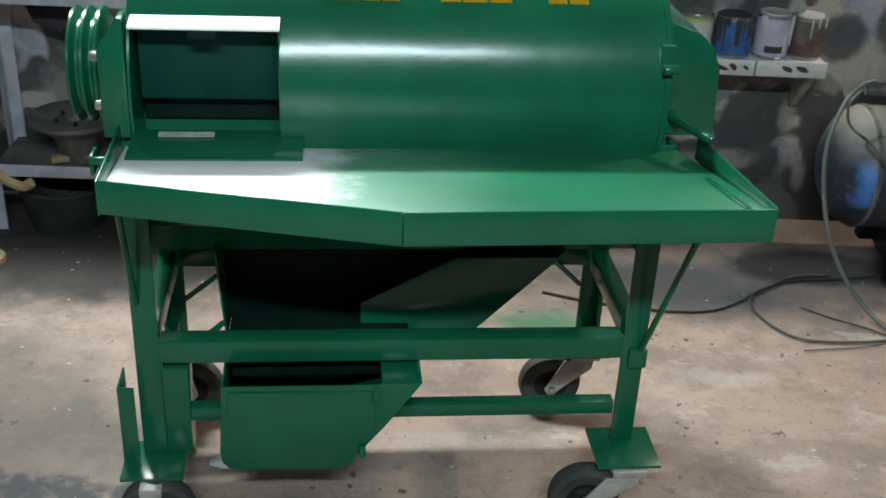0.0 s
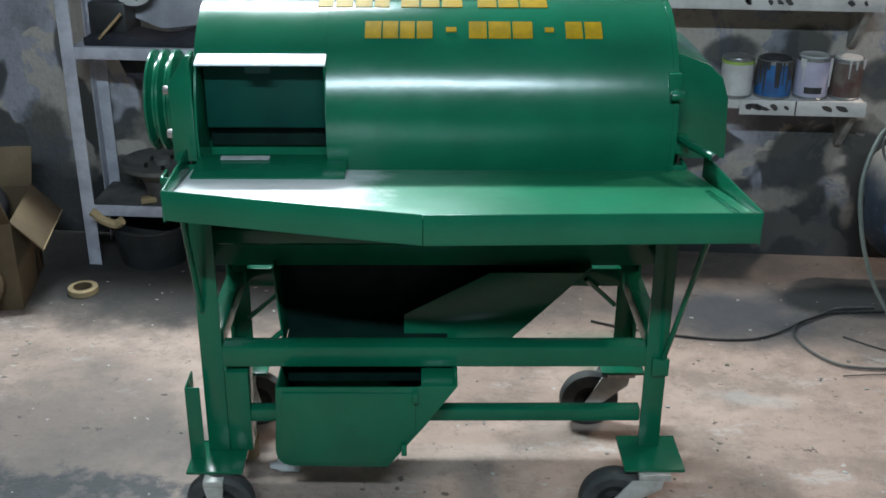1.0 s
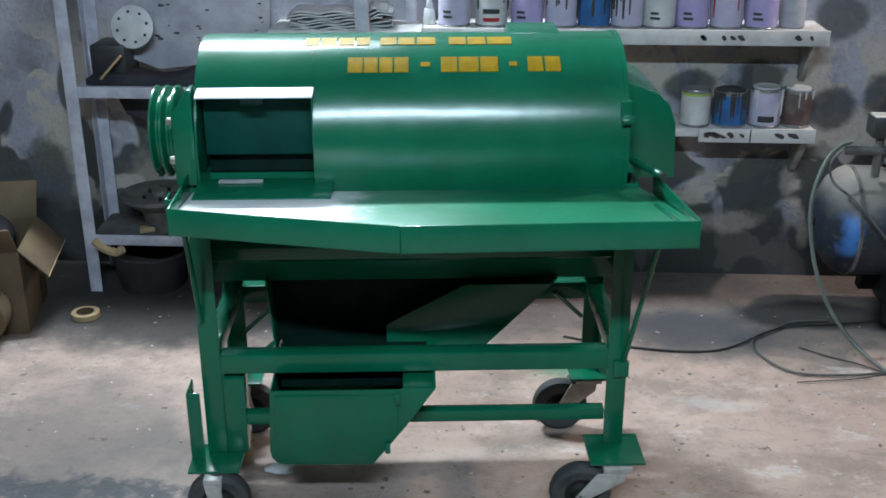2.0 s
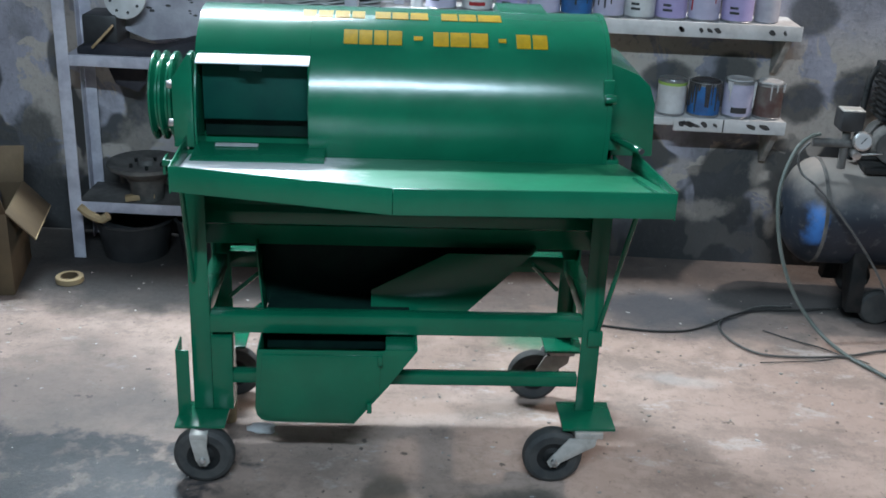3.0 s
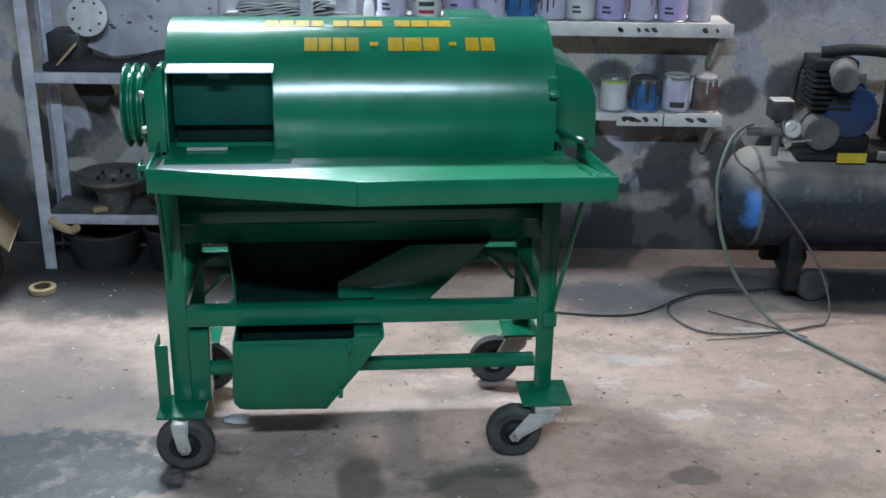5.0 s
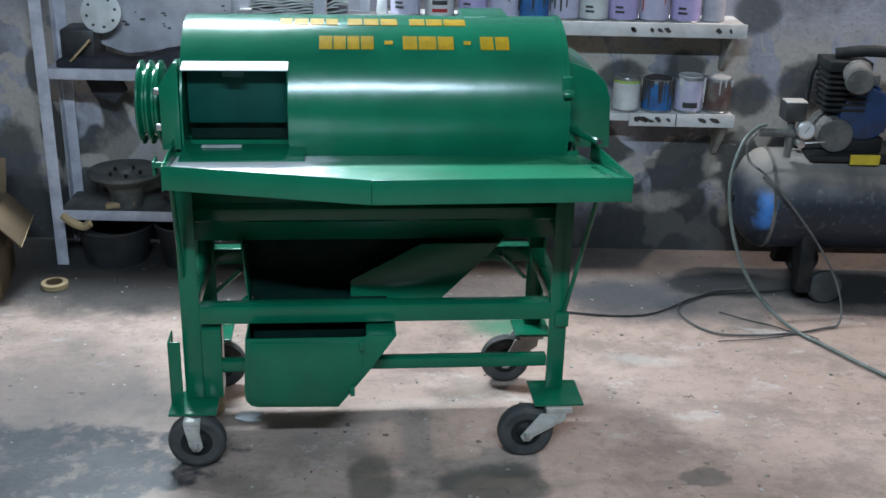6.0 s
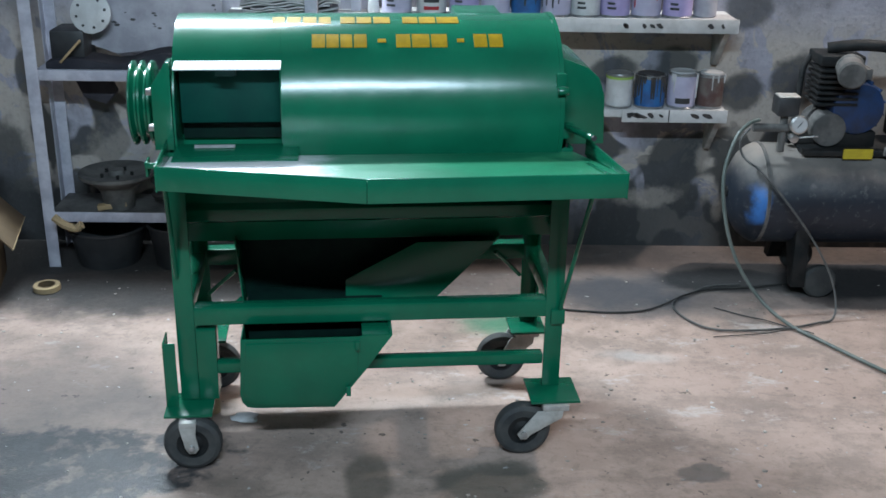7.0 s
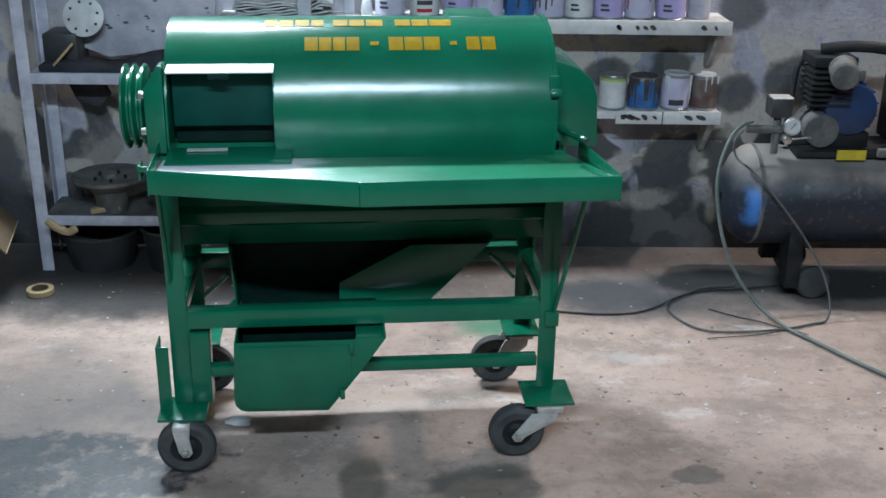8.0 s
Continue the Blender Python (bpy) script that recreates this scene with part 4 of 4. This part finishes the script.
# ---------------------------------------------------------------- cardboard boxes
def carton(m, w, d, h, label):
    thing = base("cardboard_box", m, label, "cardboard box", "cardboard boxes by the rack")
    t = 0.005
    part("box_wall", boxes((-w, w, -d, -d + t, 0, h), (-w, w, d - t, d, 0, h), (-w, -w + t, -d + t, d - t, 0, h), (w - t, w, -d + t, d - t, 0, h), (-w + t, w - t, -d + t, d - t, 0, t)), CARD, thing, "", 0.001)
    for (cx, cy, turn, length) in ((0, -d, 38, w), (0, d, -35, w)):
        bm = boxes((-length, length, -t / 2, t / 2, 0, 0.13))
        bmesh.ops.transform(bm, matrix=pose(cx, cy, h - 0.001, turn, 0, 0), verts=bm.verts)
        part("flap", bm, CARD, thing, "", 0.001)
    for (cx, turn) in ((-w, -48), (w, 138)):
        bm = boxes((-t / 2, t / 2, -d, d, 0, 0.12))
        bmesh.ops.transform(bm, matrix=pose(cx, 0, h - 0.001, 0, turn, 0), verts=bm.verts)
        part("flap", bm, CARD, thing, "", 0.001)
        bm = boxes((-t / 2 - 0.0006, t / 2 + 0.0006, -d, d, 0.1195, 0.1225))
        bmesh.ops.transform(bm, matrix=pose(cx, 0, h - 0.001, 0, turn, 0), verts=bm.verts)
        part("flap_edge", bm, CARD_EDGE, thing, "pale raw cardboard edge")
    return thing


carton(pose(-1.345, 4.17, 0, 0, 0, 12), 0.15, 0.16, 0.285, "open brown cardboard box with raised flaps")
carton(pose(-1.62, 4.02, 0, 0, 0, -8), 0.15, 0.13, 0.22, "open worn cardboard box on the floor")
sack = base("dark_rag_heap", pose(-1.37, 4.18, 0.07), "dark rags heaped in the open box", "rags")
bm = bmesh.new()
bmesh.ops.create_icosphere(bm, subdivisions=4, radius=0.125)
for v in bm.verts:
    v.co *= 1 + 0.35 * noise.noise(v.co * 9)
    v.co.z = v.co.z * 1.15 + 0.17
part("rag", bm, CLOTH, sack)
drumlet = base("round_wooden_reel", pose(-1.285, 3.93, 0, 0, 0, 20), "round pale cardboard reel leaning by the box", "reel")
bm = bmesh.new()
rod(bm, (0, 0, 0.098), (0.02, 0.08, 0.104), 0.095, segments=40)
part("reel_side", bm, CARD, drumlet, "", 0.003)
bm = bmesh.new()
rod(bm, (-0.003, -0.012, 0.098), (0, -0.0002, 0.098), 0.042, segments=30)
part("reel_core", bm, WHITE, drumlet, "pale worn core", 0.002)
peel = bmesh.new()
hose(peel, [(-1.02, 4.30, 0.222), (-0.985, 4.29, 0.200), (-0.95, 4.30, 0.182), (-0.925, 4.30, 0.196)], 0.015, 8)
tagged(solid("rolled_cardboard_scrap", peel, CARD_EDGE), "curled yellowish cardboard scrap hanging by the rack", "scrap")

# ---------------------------------------------------------------- air compressor
comp = base("air_compressor", pose(1.36, 4.30, 0), "dusty dark blue air compressor with a horizontal tank", "compressor")
TY, TZC, TRR = 0.0, 0.345, 0.175
bm = bmesh.new()
lathe(bm, [(0.0, -0.075), (0.05, -0.072), (0.10, -0.058), (0.145, -0.030), (0.168, 0.0), (TRR, 0.02), (TRR, 1.18), (0.168, 1.20), (0.145, 1.23), (0.10, 1.258), (0.05, 1.272), (0.0, 1.275)], (0.06, TY, TZC), (1, 0, 0), 48)
tank = part("tank", bm, TANK, comp, "dusty dark blue-grey steel tank", 0, 30)
bm = bmesh.new()
lathe(bm, [(TRR - 0.002, 0.018), (TRR + 0.003, 0.020), (TRR + 0.003, 0.030), (TRR - 0.002, 0.032)], (0.06, TY, TZC), (1, 0, 0), 48)
part("weld_seam", bm, DUST, tank, "", 0, 30)
bm = bmesh.new()
rod(bm, (-0.020, TY, TZC), (-0.002, TY, TZC), 0.022, segments=6)
part("drain_plug", bm, CAST, tank, "", 0.002)
for x0, x1, z0, z1, tone, words in ((0.335, 0.435, 0.502, 0.536, TAG, "yellow warning sticker"), (0.545, 0.70, 0.375, 0.470, WHITE, "white maker's plate"), (0.545, 0.70, 0.318, 0.372, BLUE, "blue label strip")):
    bm = bmesh.new()
    a0, a1 = math.acos(max(-1, min(1, (z1 - TZC) / TRR))) if z1 - TZC < TRR else 0.1, math.acos((z0 - TZC) / TRR) if abs(z0 - TZC) < TRR else 0.4
    if tone is TAG:
        box(bm, x0, x1, -0.112, -0.108, z0, z1)
    else:
        arc_sheet(bm, TY, TZC, TRR + 0.002, 0.0015, x0, x1, math.degrees(a0), math.degrees(a1), 8)
    part("sticker", bm, tone, tank, words)
for x in (0.20, 1.05):
    for s in (-1, 1):
        bm = bmesh.new()
        prism(bm, [(s * 0.05, 0.20), (s * 0.15, 0.26), (s * 0.165, 0.05), (s * 0.12, 0.05)], "x", x, x + 0.05)
        foot = part("foot", bm, CAST, comp, "", 0.003)
for x in (0.31, 1.02):
    for s in (-1, 1):
        bm = bmesh.new()
        lathe(bm, [(0.0, -0.018), (0.03, -0.020), (0.052, -0.017), (0.060, -0.008), (0.060, 0.008), (0.052, 0.017), (0.03, 0.020), (0.0, 0.018)], (x, s * 0.130, 0.060), (0, 1, 0), 32)
        part("wheel", bm, RUBBER, comp, "", 0, 30)
part("bed_plate", boxes((0.20, 1.10, -0.106, 0.106, 0.508, 0.528)), CAST, comp, "dark steel bed plate", 0.003)

# pump: crankcase, finned cylinder, head and intake filter
bm = bmesh.new()
rod(bm, (0.29, -0.072, 0.590), (0.29, 0.075, 0.590), 0.058, segments=32)
part("crankcase", bm, DUST, comp, "", 0.006)
cylinder = part("cylinder", boxes((0.26, 0.35, -0.045, 0.045, 0.665, 0.805)), CAST, comp, "dark finned cylinder", 0.0015)
for k in range(7):
    part("cooling_fin", boxes((0.235, 0.375, -0.065, 0.065, 0.672 + 0.019 * k, 0.681 + 0.019 * k)), CAST, cylinder, "", 0.0015)
part("cylinder_head", boxes((0.232, 0.38, -0.068, 0.068, 0.806, 0.842)), CAST, comp, "", 0.006)
bm = bmesh.new()
lathe(bm, [(0.0, -0.002), (0.040, 0.0), (0.046, 0.006), (0.046, 0.016), (0.041, 0.020), (0.041, 0.075), (0.046, 0.080), (0.046, 0.088), (0.030, 0.092), (0.0, 0.092)], (0.300, -0.175, 0.800), (0.25, 1, 0.12), 36)
part("air_filter", bm, DUST, comp, "dusty round intake filter", 0, 30)
bm = bmesh.new()
hose(bm, [(0.27, 0.0, 0.855), (0.36, -0.03, 0.872), (0.46, -0.05, 0.870), (0.58, -0.04, 0.845), (0.68, -0.03, 0.80)], 0.020)
part("copper_pipe", bm, CAST, comp, "dark ribbed air pipe")
bm = bmesh.new()
hose(bm, [(0.25, 0.05, 0.83), (0.215, 0.04, 0.79), (0.20, 0.02, 0.70), (0.19, 0.0, 0.60), (0.17, -0.02, 0.53)], 0.011)
part("delivery_pipe", bm, CAST, comp)

# electric motor with fins
bm = bmesh.new()
rod(bm, (0.385, -0.06, 0.66), (0.385, 0.17, 0.66), 0.088, segments=36)
motor = part("motor", bm, BLUE, comp, "blue painted electric motor", 0.008)
for k in range(14):
    a = 2 * math.pi * k / 14
    bm = boxes((-0.003, 0.003, -0.04, 0.15, 0.086, 0.100))
    bmesh.ops.transform(bm, matrix=Matrix.Translation((0.385, 0.0, 0.66)) @ Matrix.Rotation(a, 4, "Y"), verts=bm.verts)
    part("fin", bm, BLUE, motor, "", 0.001)
part("terminal_box", boxes((0.35, 0.43, -0.02, 0.07, 0.752, 0.79)), DUST, motor, "", 0.004)
part("motor_foot", boxes((0.31, 0.46, -0.05, 0.15, 0.5285, 0.58)), CAST, motor, "", 0.004)
bm = bmesh.new()
lathe(bm, [(0.02, -0.014), (0.100, -0.014), (0.108, -0.012), (0.100, -0.003), (0.100, 0.003), (0.108, 0.012), (0.100, 0.014), (0.02, 0.014), (0.02, -0.014)], (0.66, -0.02, 0.70), (0, 1, 0), 40)
part("flywheel", bm, CAST, comp, "dark belt flywheel", 0, 30)
part("second_cylinder", boxes((0.56, 0.76, 0.02, 0.14, 0.5285, 0.80)), CAST, comp, "", 0.01)
part("tank_shelf", boxes((0.47, 0.62, -0.125, -0.107, 0.515, 0.545)), DUST, comp, "", 0.004)

# pressure switch, gauge and outlet fittings
part("pressure_switch", boxes((0.090, 0.160, -0.130, -0.050, 0.650, 0.712)), BLACK, comp, "black pressure switch box", 0.005)
part("switch_lid", boxes((0.090, 0.160, -0.128, -0.070, 0.7125, 0.718)), STEEL, comp, "pale dusty lid", 0.003)
bm = bmesh.new()
lathe(bm, [(0.0, 0.0), (0.026, 0.0), (0.031, 0.003), (0.031, 0.016), (0.028, 0.020), (0.0, 0.020)], (0.160, -0.150, 0.628), (0, 1, -0.15), 32)
gauge = part("pressure_gauge", bm, BRIGHT, comp, "round steel pressure gauge", 0, 30)
bm = bmesh.new()
rod(bm, (0.160, -0.1525, 0.6285), (0.160, -0.1500, 0.6282), 0.025, segments=28)
part("dial", bm, WHITE, gauge, "white dial")
bm = bmesh.new()
beam(bm, (0.152, -0.1535, 0.620), (0.168, -0.1535, 0.640), 0.003, 0.001)
part("needle", bm, BLACK, gauge)
part("manifold", rods(((0.02, -0.10, 0.605), (0.20, -0.10, 0.605), 0.014), ((0.125, -0.09, 0.52), (0.125, -0.09, 0.655), 0.013), ((0.160, -0.10, 0.605), (0.160, -0.135, 0.622), 0.009)), DUST, comp, "dusty brass manifold", 0.001)
part("valve_lever", (lambda b: (beam(b, (0.155, -0.135, 0.580), (0.225, -0.150, 0.592), 0.012, 0.004), b)[1])(bmesh.new()), BRIGHT, comp, "bare steel valve lever", 0.001)
part("valve", rods(((0.150, -0.10, 0.58), (0.150, -0.145, 0.578), 0.014)), BRIGHT, comp, "", 0.001)

# ---------------------------------------------------------------- hoses and cables
bm = bmesh.new()
hose(bm, [(1.40, 4.20, 0.632), (1.365, 4.19, 0.622), (1.322, 4.17, 0.582), (1.287, 4.14, 0.492), (1.280, 4.11, 0.402), (1.300, 4.07, 0.275), (1.346, 4.03, 0.158), (1.420, 3.98, 0.060), (1.495, 3.905, 0.013),
          (1.56, 3.80, 0.011), (1.624, 3.692, 0.011), (1.70, 3.574, 0.011), (1.86, 3.36, 0.011), (2.10, 3.15, 0.011)], 0.0064)
tagged(solid("air_hose", bm, HOSE), "dusty green rubber air hose running to the floor", "hose")
bm = bmesh.new()
hose(bm, [(1.375, 4.21, 0.60), (1.345, 4.20, 0.560), (1.358, 4.19, 0.505), (1.407, 4.12, 0.471), (1.491, 4.08, 0.379), (1.580, 4.05, 0.263), (1.644, 4.02, 0.153), (1.668, 3.99, 0.062), (1.655, 3.965, 0.010), (1.598, 3.94, 0.007), (1.50, 3.902, 0.007),
          (1.371, 3.88, 0.007), (1.241, 3.884, 0.007), (1.171, 3.947, 0.007), (1.138, 4.05, 0.007), (1.165, 4.13, 0.007), (1.22, 4.17, 0.007), (1.306, 4.238, 0.007), (1.42, 4.255, 0.007)], 0.0038)
tagged(solid("thin_air_hose", bm, GREY_CABLE), "thin dusty grey hose looped over the floor", "hose")
bm = bmesh.new()
hose(bm, [(0.55, 4.10, 0.005), (0.66, 4.06, 0.005), (0.772, 4.033, 0.005), (0.905, 4.015, 0.005), (1.023, 4.028, 0.005), (1.112, 4.083, 0.006), (1.195, 4.150, 0.010), (1.30, 4.215, 0.006), (1.46, 4.24, 0.006), (1.62, 4.28, 0.006)], 0.0035, 8)
tagged(solid("power_cable", bm, CABLE), "black power cable lying on the floor", "cable")
bm = bmesh.new()
hose(bm, [(1.28, 4.06, 0.005), (1.36, 4.0, 0.005), (1.44, 3.945, 0.008), (1.52, 3.87, 0.006), (1.60, 3.76, 0.006)], 0.0022, 8)
tagged(solid("thin_cable", bm, CABLE), "thin dark cable crossing the hose", "cable")
bm = bmesh.new()
hose(bm, [(1.22, 3.83, 0.006), (1.30, 3.845, 0.005), (1.40, 3.862, 0.005), (1.50, 3.880, 0.012), (1.56, 3.86, 0.006)], 0.0018, 8)
tagged(solid("thin_cable", bm, CABLE), "thin grey wire on the floor", "cable")

# ---------------------------------------------------------------- scraps on the floor
small = base("small_tin", pose(-0.305, 3.345, 0), "small grimy beige tin standing on the floor", "tin")
bm = bmesh.new()
lathe(bm, [(0.0, 0.0), (0.019, 0.0), (0.020, 0.003), (0.0195, 0.052), (0.022, 0.054), (0.022, 0.062), (0.018, 0.064), (0.0, 0.063)], (0, 0, 0), (0, 0, 1), 24)
part("tin_wall", bm, CARD_EDGE, small, "", 0, 30)
lot = random.Random(44)
for k in range(7):
    x, y = lot.uniform(0.7, 1.7), lot.uniform(2.95, 3.75)
    chip = base("concrete_chip", pose(x, y, 0, 0, 0, lot.uniform(0, 180)), "small loose concrete chip on the floor", "chip", "chips on the floor")
    bm = bmesh.new()
    w = lot.uniform(0.006, 0.012)
    prism(bm, [(w * lot.uniform(0.6, 1.5) * math.cos(i * math.pi / 3), 0.6 * w * lot.uniform(0.6, 1.3) * math.sin(i * math.pi / 3)) for i in range(6)], "z", 0.0, lot.uniform(0.003, 0.007))
    part("stone", bm, DUST if k % 2 else SHELF, chip, "", 0.001)
scrap = base("crumpled_plastic", pose(-0.205, 3.305, 0.0), "small crumpled white plastic scrap on the floor", "scrap")
bm = bmesh.new()
bmesh.ops.create_icosphere(bm, subdivisions=3, radius=0.026)
for v in bm.verts:
    v.co *= 1 + 0.7 * noise.noise(v.co * 60)
    v.co = Vector((v.co.x * 1.5, v.co.y * 0.8, max(0.0, v.co.z * 0.35 + 0.004)))
part("film", bm, WHITE, scrap)
lot = random.Random(31)
bm = bmesh.new()
for k in range(240):
    x, y = lot.uniform(-1.5, 2.2), lot.uniform(2.3, 4.3)
    w = lot.uniform(0.002, 0.007)
    n = lot.choice((4, 5, 6))
    prism(bm, [(x + w * lot.uniform(0.5, 1.4) * math.cos(2 * math.pi * i / n), y + w * lot.uniform(0.4, 1.0) * math.sin(2 * math.pi * i / n)) for i in range(n)], "z", 0.0, lot.uniform(0.001, 0.004))
tagged(solid("floor_grit", bm, surface("mixed_grit", (0.45, 0.41, 0.37), (0.10, 0.085, 0.075), 0.8, scale=3.0, grain=30)), "scattered grit and paint flakes on the floor", "grit", kind="stuff")
